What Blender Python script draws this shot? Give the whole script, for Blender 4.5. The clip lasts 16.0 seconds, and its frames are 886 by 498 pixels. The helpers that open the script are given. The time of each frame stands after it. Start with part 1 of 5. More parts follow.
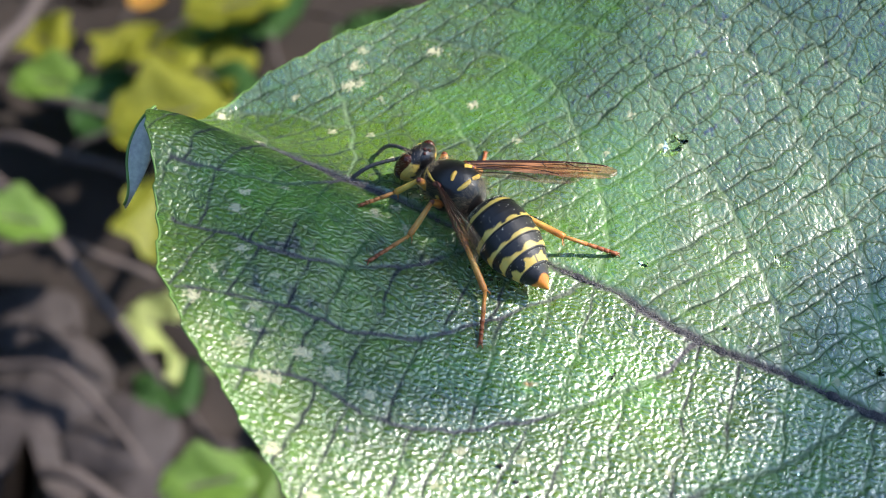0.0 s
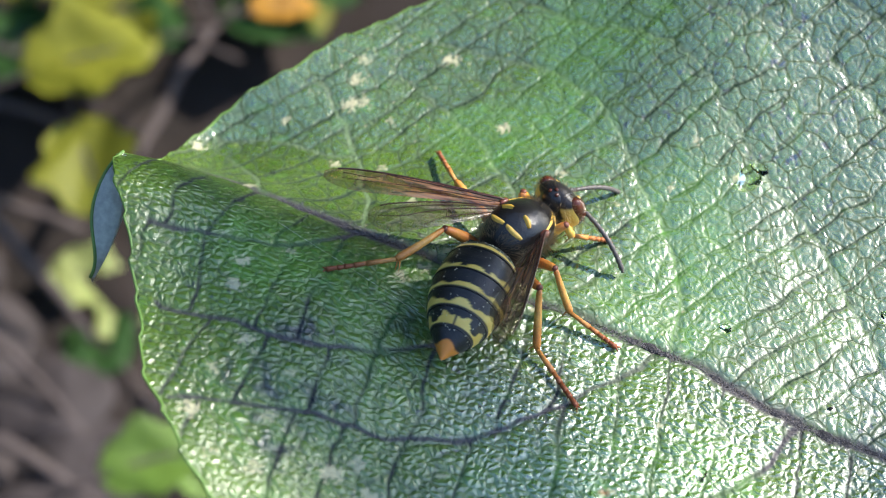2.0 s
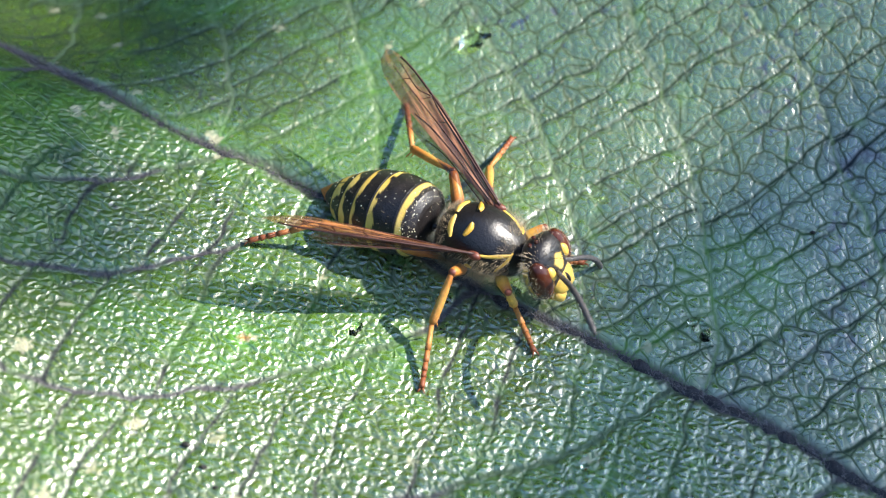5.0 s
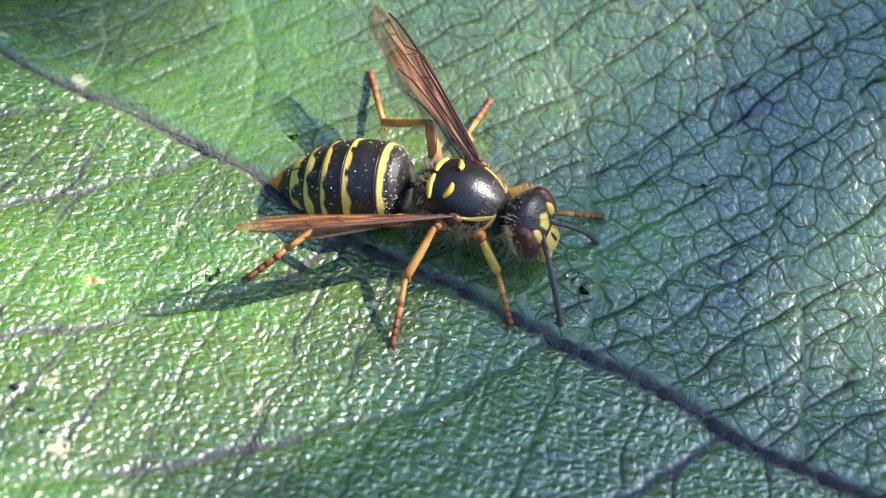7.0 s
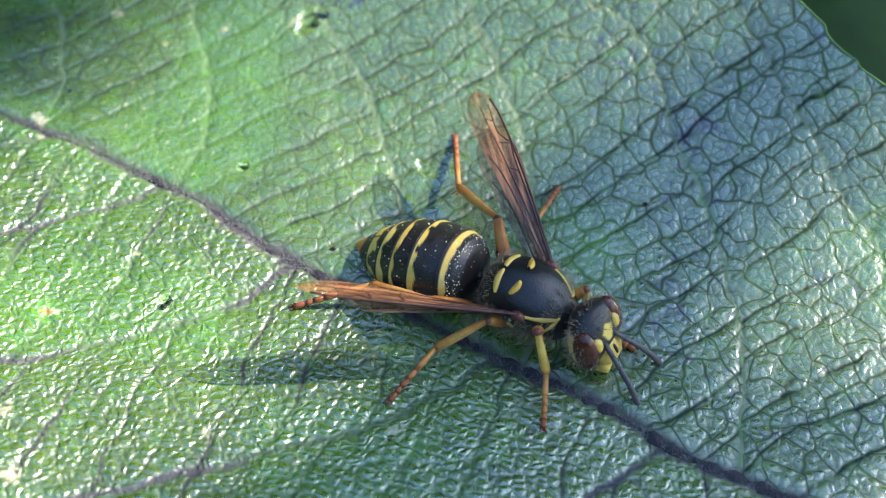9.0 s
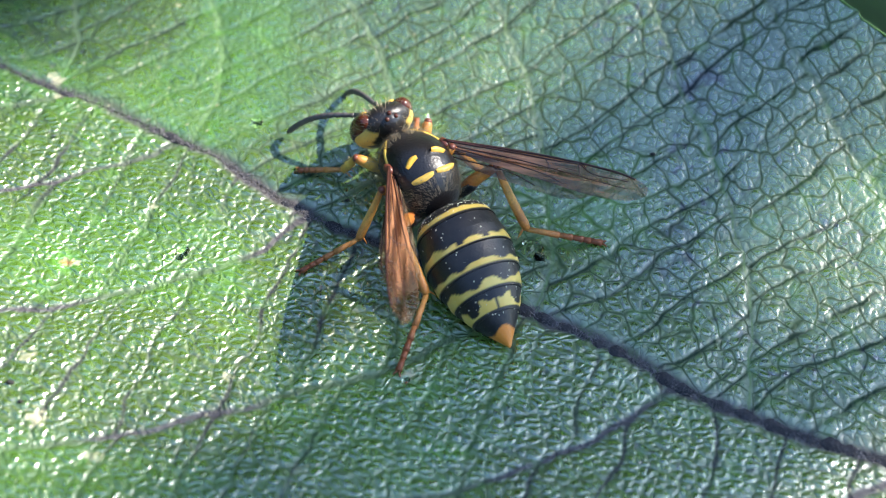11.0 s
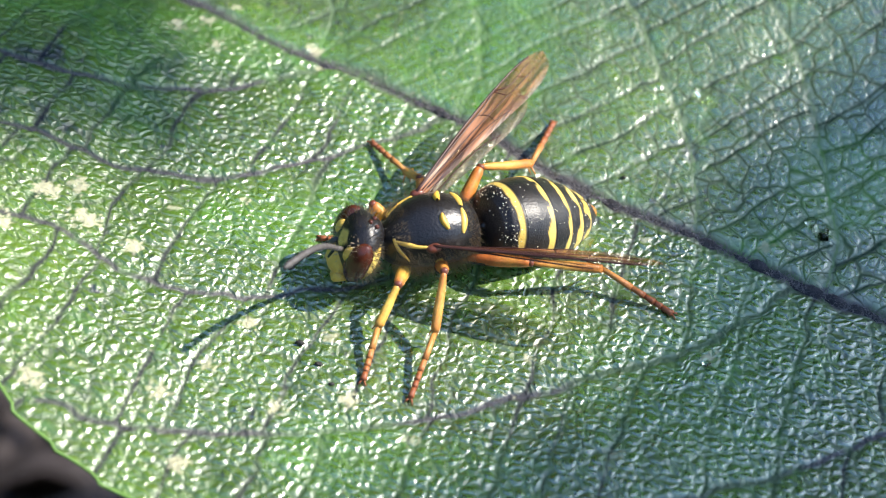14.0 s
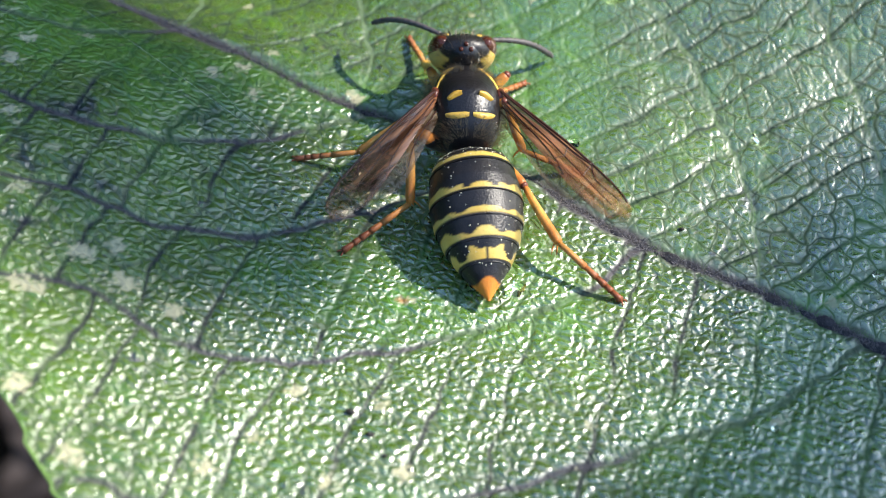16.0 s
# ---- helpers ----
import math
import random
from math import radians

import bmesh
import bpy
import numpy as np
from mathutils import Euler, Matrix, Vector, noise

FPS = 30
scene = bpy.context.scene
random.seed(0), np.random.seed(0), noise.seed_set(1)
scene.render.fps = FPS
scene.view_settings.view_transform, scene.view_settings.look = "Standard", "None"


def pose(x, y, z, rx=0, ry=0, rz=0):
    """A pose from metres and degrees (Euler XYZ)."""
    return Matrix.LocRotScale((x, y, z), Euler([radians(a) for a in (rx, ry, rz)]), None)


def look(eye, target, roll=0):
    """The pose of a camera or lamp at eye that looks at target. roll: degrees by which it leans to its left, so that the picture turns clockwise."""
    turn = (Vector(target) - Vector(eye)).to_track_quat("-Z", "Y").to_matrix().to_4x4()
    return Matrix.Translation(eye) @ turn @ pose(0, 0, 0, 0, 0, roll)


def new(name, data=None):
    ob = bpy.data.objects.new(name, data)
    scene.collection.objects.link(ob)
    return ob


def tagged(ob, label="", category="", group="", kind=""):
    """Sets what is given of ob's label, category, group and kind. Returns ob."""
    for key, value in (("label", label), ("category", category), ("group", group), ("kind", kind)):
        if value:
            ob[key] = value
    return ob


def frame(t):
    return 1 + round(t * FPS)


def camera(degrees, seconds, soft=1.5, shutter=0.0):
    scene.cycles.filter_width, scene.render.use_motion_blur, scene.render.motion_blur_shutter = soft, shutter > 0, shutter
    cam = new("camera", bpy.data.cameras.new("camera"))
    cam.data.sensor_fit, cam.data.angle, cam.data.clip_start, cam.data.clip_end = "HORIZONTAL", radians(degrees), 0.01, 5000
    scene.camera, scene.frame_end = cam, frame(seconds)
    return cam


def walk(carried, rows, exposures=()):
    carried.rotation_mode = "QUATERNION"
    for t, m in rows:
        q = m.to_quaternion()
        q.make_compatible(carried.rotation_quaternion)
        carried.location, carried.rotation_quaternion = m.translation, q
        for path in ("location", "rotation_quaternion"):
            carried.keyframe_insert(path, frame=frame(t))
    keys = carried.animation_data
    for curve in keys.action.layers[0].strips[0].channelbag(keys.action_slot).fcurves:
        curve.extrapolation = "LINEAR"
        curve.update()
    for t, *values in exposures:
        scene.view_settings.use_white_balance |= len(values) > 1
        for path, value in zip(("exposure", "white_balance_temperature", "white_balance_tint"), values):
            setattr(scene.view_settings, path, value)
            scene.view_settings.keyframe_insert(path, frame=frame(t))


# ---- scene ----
cam = camera(35.741, 16.0, soft=1.0)
PATH = [
    (0.0, look((-0.00314, -0.06054, 0.08007), (-0.00587, -0.00706, 0.02063), -0.97)),
    (0.5, look((-0.00625, -0.05167, 0.07563), (-0.00753, 0.00058, 0.01506), -0.46)),
    (1.0, look((-0.00790, -0.04545, 0.07455), (-0.00780, 0.00541, 0.01279), -0.09)),
    (1.5, look((-0.01036, -0.04236, 0.07385), (-0.00894, 0.00754, 0.01133), 0.82)),
    (2.0, look((-0.01194, -0.03950, 0.07241), (-0.00982, 0.00988, 0.00950), 1.51)),
    (2.5, look((-0.00844, -0.04215, 0.07103), (-0.00607, 0.00690, 0.00787), 2.18)),
    (3.0, look((-0.00554, -0.04328, 0.07103), (-0.00370, 0.00594, 0.00799), 2.27)),
    (3.5, look((-0.00033, -0.04200, 0.06777), (0.00085, 0.00758, 0.00499), 2.20)),
    (4.0, look((0.00417, -0.04361, 0.06465), (0.00486, 0.00616, 0.00202), 2.60)),
    (4.5, look((0.00789, -0.04361, 0.06365), (0.00744, 0.00687, 0.00159), 2.22)),
    (5.0, look((0.01182, -0.04507, 0.06135), (0.01080, 0.00594, -0.00027), 2.32)),
    (5.2, look((0.01370, -0.04560, 0.06081), (0.01265, 0.00559, -0.00066), 2.40)),
    (7.3, look((0.01964, -0.04630, 0.05401), (0.01832, 0.00717, -0.00548), 2.98)),
    (7.5, look((0.01930, -0.04591, 0.05509), (0.01792, 0.00761, -0.00436), 2.71)),
    (8.0, look((0.02116, -0.04653, 0.05476), (0.01935, 0.00746, -0.00424), 1.82)),
    (8.5, look((0.02147, -0.04649, 0.05251), (0.02005, 0.00758, -0.00644), 2.20)),
    (9.0, look((0.02391, -0.04756, 0.05552), (0.02126, 0.00697, -0.00297), 0.50)),
    (9.2, look((0.02429, -0.04789, 0.05624), (0.02162, 0.00641, -0.00245), 0.43)),
    (11.3, look((0.02254, -0.05096, 0.05458), (0.02031, 0.00355, -0.00393), 0.09)),
    (11.5, look((0.02208, -0.05117, 0.05561), (0.01983, 0.00332, -0.00292), -0.04)),
    (12.0, look((0.02011, -0.05220, 0.05857), (0.01736, 0.00215, -0.00006), -0.34)),
    (12.5, look((0.01836, -0.05064, 0.05885), (0.01525, 0.00318, -0.00026), -0.67)),
    (13.0, look((0.01404, -0.04904, 0.05719), (0.01072, 0.00386, -0.00273), -0.59)),
    (13.5, look((0.01117, -0.04928, 0.05829), (0.00714, 0.00266, -0.00242), -1.22)),
    (14.0, look((0.00869, -0.04909, 0.05634), (0.00471, 0.00220, -0.00492), -0.98)),
    (14.5, look((0.00688, -0.04728, 0.05486), (0.00296, 0.00383, -0.00657), -0.94)),
    (15.0, look((0.00459, -0.04516, 0.05664), (0.00067, 0.00557, -0.00509), -1.11)),
    (15.5, look((0.00489, -0.04369, 0.05947), (0.00004, 0.00725, -0.00203), -2.39)),
    (16.0, look((0.00589, -0.04497, 0.05559), (0.00161, 0.00663, -0.00540), -1.79)),
]
walk(cam, PATH, [(0.0, 1.28), (3.0, 1.20), (5.0, 1.22), (7.3, 1.42), (9.0, 1.55), (11.5, 1.48), (12.5, 1.32), (13.5, 1.18), (15.0, 1.08), (16.0, 1.05)])
cam.data.dof.use_dof = True
cam.data.dof.aperture_fstop = 37.0

# ---- world and light ----
SUN_DIR = Vector((5.2, 1.3, 5.0)).normalized()
world = bpy.data.worlds.new("sky")
scene.world = world
world.use_nodes = True
wn = world.node_tree.nodes
sky = wn.new("ShaderNodeTexSky")
sky.sky_type = "NISHITA"
sky.sun_disc = False
sky.dust_density = 0.6
sky.ozone_density = 5.0
sky.air_density = 1.3
sky.sun_elevation = math.asin(SUN_DIR.z)
sky.sun_rotation = math.atan2(SUN_DIR.x, SUN_DIR.y)
wn["Background"].inputs["Strength"].default_value = 0.15
world.node_tree.links.new(sky.outputs["Color"], wn["Background"].inputs["Color"])
sun = new("sun", bpy.data.lights.new("sun", "SUN"))
sun.data.energy = 3.9
sun.data.angle = radians(0.5)
sun.data.color = (1.0, 0.93, 0.82)
sun.matrix_world = look(SUN_DIR * 3, (0, 0, 0))
MM = 0.001



# ---- materials ----
def material(name, color, rough=0.5, metal=0.0, vary=0.25, scale=900.0, bump=0.0, bump_scale=4000.0, spec=0.5, coat=0.0):
    """Principled surface with two scales of colour variation and fine relief."""
    m = bpy.data.materials.new(name)
    m.use_nodes = True
    nt = m.node_tree
    n, link = nt.nodes, nt.links.new
    p = n["Principled BSDF"]
    p.inputs["Roughness"].default_value = rough
    p.inputs["Metallic"].default_value = metal
    p.inputs["Specular IOR Level"].default_value = spec
    p.inputs["Coat Weight"].default_value = coat
    tc = n.new("ShaderNodeTexCoord")
    a, b = n.new("ShaderNodeTexNoise"), n.new("ShaderNodeTexNoise")
    a.inputs["Scale"].default_value, b.inputs["Scale"].default_value = scale, scale * 6
    mix = n.new("ShaderNodeMath")
    mix.operation = "ADD"
    link(tc.outputs["Object"], a.inputs["Vector"])
    link(tc.outputs["Object"], b.inputs["Vector"])
    link(a.outputs["Fac"], mix.inputs[0])
    link(b.outputs["Fac"], mix.inputs[1])
    ramp = n.new("ShaderNodeMapRange")
    ramp.inputs[1].default_value, ramp.inputs[2].default_value = 0.6, 1.4
    ramp.inputs[3].default_value, ramp.inputs[4].default_value = 1 - vary, 1 + vary
    link(mix.outputs[0], ramp.inputs[0])
    mul = n.new("ShaderNodeMix")
    mul.data_type, mul.blend_type = "RGBA", "MULTIPLY"
    mul.inputs[0].default_value = 1.0
    mul.inputs[6].default_value = (*color, 1)
    link(ramp.outputs[0], mul.inputs[7])
    link(mul.outputs[2], p.inputs["Base Color"])
    if bump:
        bn, bt = n.new("ShaderNodeBump"), n.new("ShaderNodeTexNoise")
        bt.inputs["Scale"].default_value, bt.inputs["Detail"].default_value = bump_scale, 3
        link(tc.outputs["Object"], bt.inputs["Vector"])
        link(bt.outputs["Fac"], bn.inputs["Height"])
        bn.inputs["Distance"].default_value = bump
        link(bn.outputs["Normal"], p.inputs["Normal"])
    return m


def mix_color(nt, fac, a, b):
    """Colour a where fac is 0, b where it is 1; each a socket or a colour."""
    x = nt.nodes.new("ShaderNodeMix")
    x.data_type = "RGBA"
    for k, v in ((0, fac), (6, a), (7, b)):
        if isinstance(v, (tuple, float)):
            x.inputs[k].default_value = (*v, 1) if isinstance(v, tuple) else v
        else:
            nt.links.new(v, x.inputs[k])
    return x.outputs[2]


def attribute(nt, name):
    a = nt.nodes.new("ShaderNodeAttribute")
    a.attribute_name = name
    return a.outputs["Fac"]


def noise_tex(nt, scale, detail=2.0, lo=0.35, hi=0.65):
    tc, t, r = nt.nodes.new("ShaderNodeTexCoord"), nt.nodes.new("ShaderNodeTexNoise"), nt.nodes.new("ShaderNodeMapRange")
    t.inputs["Scale"].default_value, t.inputs["Detail"].default_value = scale, detail
    nt.links.new(tc.outputs["Object"], t.inputs["Vector"])
    nt.links.new(t.outputs["Fac"], r.inputs[0])
    r.inputs[1].default_value, r.inputs[2].default_value = lo, hi
    return r.outputs[0]


def leaf_net(nt, wide_u, wide_v, reach, warp=0.35):
    """Irregular net of cells laid along the veins: 0 on a border and 1 from reach (in cells) inwards."""
    n, link = nt.nodes, nt.links.new
    at, nz, mid, add, div = n.new("ShaderNodeCombineXYZ"), n.new("ShaderNodeTexNoise"), n.new("ShaderNodeVectorMath"), n.new("ShaderNodeVectorMath"), n.new("ShaderNodeVectorMath")
    mid.operation, add.operation, div.operation = "MULTIPLY", "ADD", "DIVIDE"
    link(attribute(nt, "cell_u"), at.inputs[0])
    link(attribute(nt, "cell_v"), at.inputs[1])
    nz.inputs["Scale"].default_value = 1.1 / wide_u
    nz.inputs["Detail"].default_value = 1.0
    link(at.outputs[0], nz.inputs["Vector"])
    link(nz.outputs["Color"], mid.inputs[0])
    mid.inputs[1].default_value = (2 * warp * wide_u, 2 * warp * wide_v, 0)
    link(at.outputs[0], add.inputs[0])
    link(mid.outputs[0], add.inputs[1])
    link(add.outputs[0], div.inputs[0])
    div.inputs[1].default_value = (wide_u, wide_v, 1)
    v, r = n.new("ShaderNodeTexVoronoi"), n.new("ShaderNodeMapRange")
    v.voronoi_dimensions = "2D"
    v.feature = "DISTANCE_TO_EDGE"
    v.inputs["Scale"].default_value = 1.0
    v.inputs["Randomness"].default_value = 0.8
    link(div.outputs[0], v.inputs["Vector"])
    link(v.outputs["Distance"], r.inputs[0])
    r.interpolation_type = "SMOOTHSTEP"
    r.inputs[1].default_value, r.inputs[2].default_value = 0.0, reach
    return r.outputs[0]


def math_node(nt, op, a, b):
    x = nt.nodes.new("ShaderNodeMath")
    x.operation = op
    for k, v in ((0, a), (1, b)):
        if isinstance(v, (int, float)):
            x.inputs[k].default_value = v
        else:
            nt.links.new(v, x.inputs[k])
    return x.outputs[0]


def leaf_material():
    """Glossy green pillows between a net of dull sunken veinlets, with spots, stains and felted veins."""
    m = bpy.data.materials.new("leaf_upper_side")
    m.use_nodes = True
    nt = m.node_tree
    p = nt.nodes["Principled BSDF"]
    fine, fine_dome = leaf_net(nt, 0.60, 0.50, 0.13), leaf_net(nt, 0.60, 0.50, 0.44)
    wide, wide_dome = leaf_net(nt, 1.9, 1.55, 0.09), leaf_net(nt, 1.9, 1.55, 0.30)
    green = mix_color(nt, noise_tex(nt, 130, 3), LEAF_DARK, LEAF_LIGHT)
    green = mix_color(nt, noise_tex(nt, 1500, 3, 0.5, 0.75), green, LEAF_FLECK)
    patchy = math_node(nt, "ADD", math_node(nt, "MULTIPLY", noise_tex(nt, 1400, 2), 0.55), 0.40)
    veinlet = math_node(nt, "MULTIPLY", math_node(nt, "SUBTRACT", 1.0, fine), patchy)
    veinlet = math_node(nt, "MULTIPLY", veinlet, math_node(nt, "ADD", math_node(nt, "MULTIPLY", attribute(nt, "half"), 0.25), 0.55))
    rung = math_node(nt, "MULTIPLY", math_node(nt, "SUBTRACT", 1.0, wide), math_node(nt, "ADD", math_node(nt, "MULTIPLY", attribute(nt, "half"), 0.45), 0.42))
    line = math_node(nt, "MAXIMUM", veinlet, rung)
    green = mix_color(nt, line, green, (0.026, 0.056, 0.020))
    net = attribute(nt, "net")
    green = mix_color(nt, net, green, mix_color(nt, attribute(nt, "half"), (0.040, 0.044, 0.042), (0.018, 0.038, 0.020)))
    green = mix_color(nt, attribute(nt, "stain"), green, (0.014, 0.018, 0.026))
    green = mix_color(nt, attribute(nt, "rib"), green, (0.15, 0.24, 0.095))
    green = mix_color(nt, attribute(nt, "vein"), green, (0.085, 0.078, 0.082))
    green = mix_color(nt, attribute(nt, "pale"), green, (0.10, 0.28, 0.030))
    green = mix_color(nt, attribute(nt, "spot"), green, (0.43, 0.41, 0.26))
    green = mix_color(nt, attribute(nt, "rust"), green, (0.52, 0.20, 0.02))
    nt.links.new(green, p.inputs["Base Color"])
    dull = line
    for key in ("net", "vein", "spot", "rib"):
        dull = math_node(nt, "MAXIMUM", dull, attribute(nt, key))
    for socket, lo, hi in (("Roughness", GLOSS[0], 0.75), ("Specular IOR Level", GLOSS[1], 0.04)):
        r = nt.nodes.new("ShaderNodeMapRange")
        nt.links.new(dull, r.inputs[0])
        r.inputs[3].default_value, r.inputs[4].default_value = lo, hi
        gloss_cut = attribute(nt, "gloss_cut")
        if socket == "Roughness":
            value = math_node(nt, "ADD", r.outputs[0], math_node(nt, "MULTIPLY", gloss_cut, 0.05))
        else:
            value = math_node(nt, "MULTIPLY", r.outputs[0], math_node(nt, "SUBTRACT", 1.0, math_node(nt, "MULTIPLY", gloss_cut, 0.6)))
        nt.links.new(value, p.inputs[socket])
    p.inputs["IOR"].default_value = GLOSS[2]
    height = math_node(nt, "ADD", math_node(nt, "MULTIPLY", fine_dome, PILLOW[0]), math_node(nt, "MULTIPLY", wide_dome, PILLOW[1]))
    grain = nt.nodes.new("ShaderNodeTexNoise")
    grain.inputs["Scale"].default_value, grain.inputs["Detail"].default_value = 4600, 3
    tc = nt.nodes.new("ShaderNodeTexCoord")
    nt.links.new(tc.outputs["Object"], grain.inputs["Vector"])
    height = math_node(nt, "ADD", height, math_node(nt, "MULTIPLY", grain.outputs["Fac"], PILLOW[2]))
    flat = math_node(nt, "SUBTRACT", 1.0, math_node(nt, "MULTIPLY", attribute(nt, "half"), 0.60))
    height = math_node(nt, "MULTIPLY", height, flat)
    bn = nt.nodes.new("ShaderNodeBump")
    nt.links.new(height, bn.inputs["Height"])
    bn.inputs["Distance"].default_value = MM
    nt.links.new(bn.outputs["Normal"], p.inputs["Normal"])
    return m


LEAF_DARK, LEAF_LIGHT, LEAF_FLECK = (0.056, 0.112, 0.012), (0.098, 0.180, 0.019), (0.125, 0.190, 0.034)
GLOSS = (0.26, 0.85, 2.2)  # roughness, specular level, index
PILLOW = (0.058, 0.048, 0.060)  # heights of small and large pillows and of the grain, in millimetres
LEAF = leaf_material()
UNDERSIDE = material("leaf_underside", (0.46, 0.54, 0.38), 0.7, vary=0.2, scale=400, bump=0.00006, bump_scale=1500)
# Paler copy of UNDERSIDE: brightness the unlit tip lacks is put into its colour.
FLAP = material("brightened_tip_underside", (0.80, 0.82, 0.74), 0.7, vary=0.25, scale=500, bump=0.00008, bump_scale=1500)
_f = FLAP.node_tree.nodes["Principled BSDF"]
_t, _x = FLAP.node_tree.nodes.new("ShaderNodeBsdfTranslucent"), FLAP.node_tree.nodes.new("ShaderNodeMixShader")
_t.inputs["Color"].default_value = (0.46, 0.58, 0.30, 1)
_x.inputs[0].default_value = 0.12
FLAP.node_tree.links.new(_f.outputs[0], _x.inputs[1])
FLAP.node_tree.links.new(_t.outputs[0], _x.inputs[2])
FLAP.node_tree.links.new(_x.outputs[0], FLAP.node_tree.nodes["Material Output"].inputs["Surface"])
RIM = material("leaf_rim", (0.13, 0.24, 0.05), 0.5, vary=0.2, scale=500)
FUZZ = material("midrib_felt", (0.048, 0.046, 0.050), 0.95, vary=0.45, scale=1500, bump=0.00012, bump_scale=5000, spec=0.15)
FUZZ_HAIR = material("midrib_hair", (0.15, 0.14, 0.145), 0.8, vary=0.3, scale=900, spec=0.2)
SKY_BLOCK = material("sky_block_foliage", (0.040, 0.085, 0.022), 0.8, vary=0.6, scale=14, bump=0.02, bump_scale=40)
SOIL = material("soil", (0.018, 0.012, 0.010), 0.95, vary=0.4, scale=12, bump=0.002, bump_scale=30)
ROCK = material("rock", (0.036, 0.028, 0.029), 0.85, vary=0.3, scale=30, bump=0.003, bump_scale=60)
TWIG = material("twig_bark", (0.070, 0.054, 0.052), 0.85, vary=0.2, scale=40, bump=0.0004, bump_scale=200)
YELLOW_LEAF = material("yellow_green_leaf", (0.25, 0.26, 0.025), 0.55, vary=0.25, scale=40)
PALE_LEAF = material("pale_green_leaf", (0.42, 0.48, 0.17), 0.55, vary=0.2, scale=40)
LIME_LEAF = material("lime_green_leaf", (0.15, 0.26, 0.045), 0.5, vary=0.25, scale=40)
GREEN_LEAF = material("dark_green_leaf", (0.035, 0.10, 0.02), 0.65, vary=0.3, scale=40)
ORANGE_LEAF = material("orange_leaf", (0.62, 0.33, 0.05), 0.6, vary=0.25, scale=40)
LITTER = material("dry_leaf", (0.032, 0.021, 0.016), 0.8, vary=0.4, scale=60)


# ---- mesh helpers ----
def part(name, bm, mat, parent, label=""):
    """Links a bmesh as one mesh object under a thing or a part."""
    me = bpy.data.meshes.new(name)
    bm.to_mesh(me)
    bm.free()
    me.materials.append(mat)
    me.polygons.foreach_set("use_smooth", [True] * len(me.polygons))
    ob = new(name, me)
    if parent:
        ob.parent = parent
    return tagged(ob, label) if label else ob


def grid_mesh(name, verts, faces, mat, parent=None, attributes=None):
    me = bpy.data.meshes.new(name)
    me.from_pydata(verts, [], faces)
    me.materials.append(mat)
    me.polygons.foreach_set("use_smooth", [True] * len(me.polygons))
    for key, val in (attributes or {}).items():
        at = me.attributes.new(key, "FLOAT", "POINT")
        at.data.foreach_set("value", np.ascontiguousarray(val, np.float32))
    ob = new(name, me)
    if parent:
        ob.parent = parent
    return ob


def tube(bm, pts, radii, sides=8, cap=True):
    """A round tube along points, with a radius at each."""
    pts = [Vector(p) for p in pts]
    rings = []
    side = None
    for i, p in enumerate(pts):
        d = (pts[min(i + 1, len(pts) - 1)] - pts[max(i - 1, 0)]).normalized()
        if side is None:
            side = d.cross(Vector((0.13, 0.31, 1))).normalized()
        side = (side - d * side.dot(d)).normalized()
        up = d.cross(side)
        r = radii[i] if isinstance(radii, (list, tuple)) else radii
        rings.append([bm.verts.new(p + (side * math.cos(a) + up * math.sin(a)) * r) for a in (2 * math.pi * k / sides for k in range(sides))])
    for a, b in zip(rings, rings[1:]):
        for k in range(sides):
            bm.faces.new((a[k], a[(k + 1) % sides], b[(k + 1) % sides], b[k]))
    if cap:
        bm.faces.new(rings[0][::-1])
        bm.faces.new(rings[-1])


def spline(ctrl, step):
    """Catmull-Rom points through ctrl, about step apart."""
    c = np.array(ctrl, float)
    c = np.vstack([2 * c[0] - c[1], c, 2 * c[-1] - c[-2]])
    out = []
    for i in range(1, len(c) - 2):
        a, b, d, e = c[i - 1], c[i], c[i + 1], c[i + 2]
        n = max(2, int(np.linalg.norm(d - b) / step))
        for k in range(n):
            u = k / n
            out.append(0.5 * (2 * b + (d - a) * u + (2 * a - 5 * b + 4 * d - e) * u * u + (3 * b - a - 3 * d + e) * u ** 3))
    out.append(c[-2])
    return np.array(out)


# ---- the leaf: a cupped sheet, in millimetres ----
AXIS_FROM, AXIS_WAY = np.array([-25.5, 22.3]), np.array([65.0, -30.3]) / math.hypot(65.0, 30.3)
SWELLS = [(-30, 19), (-24, 19.5), (-27, 28), (-16, 27), (-15, 16), (-20, 8), (-5, 32), (10, 32)]
FORM = [-1.7196, -2.1784, 0.1474, 0.0890, 1.5985, -0.7315, 1.1747, 0.6433, 0.3264, 1.7179, -5.1492, 4.8628, 1.2914, -4.2595, -1.4405, 1.1205, 1.5562, -0.4631, 1.0579]


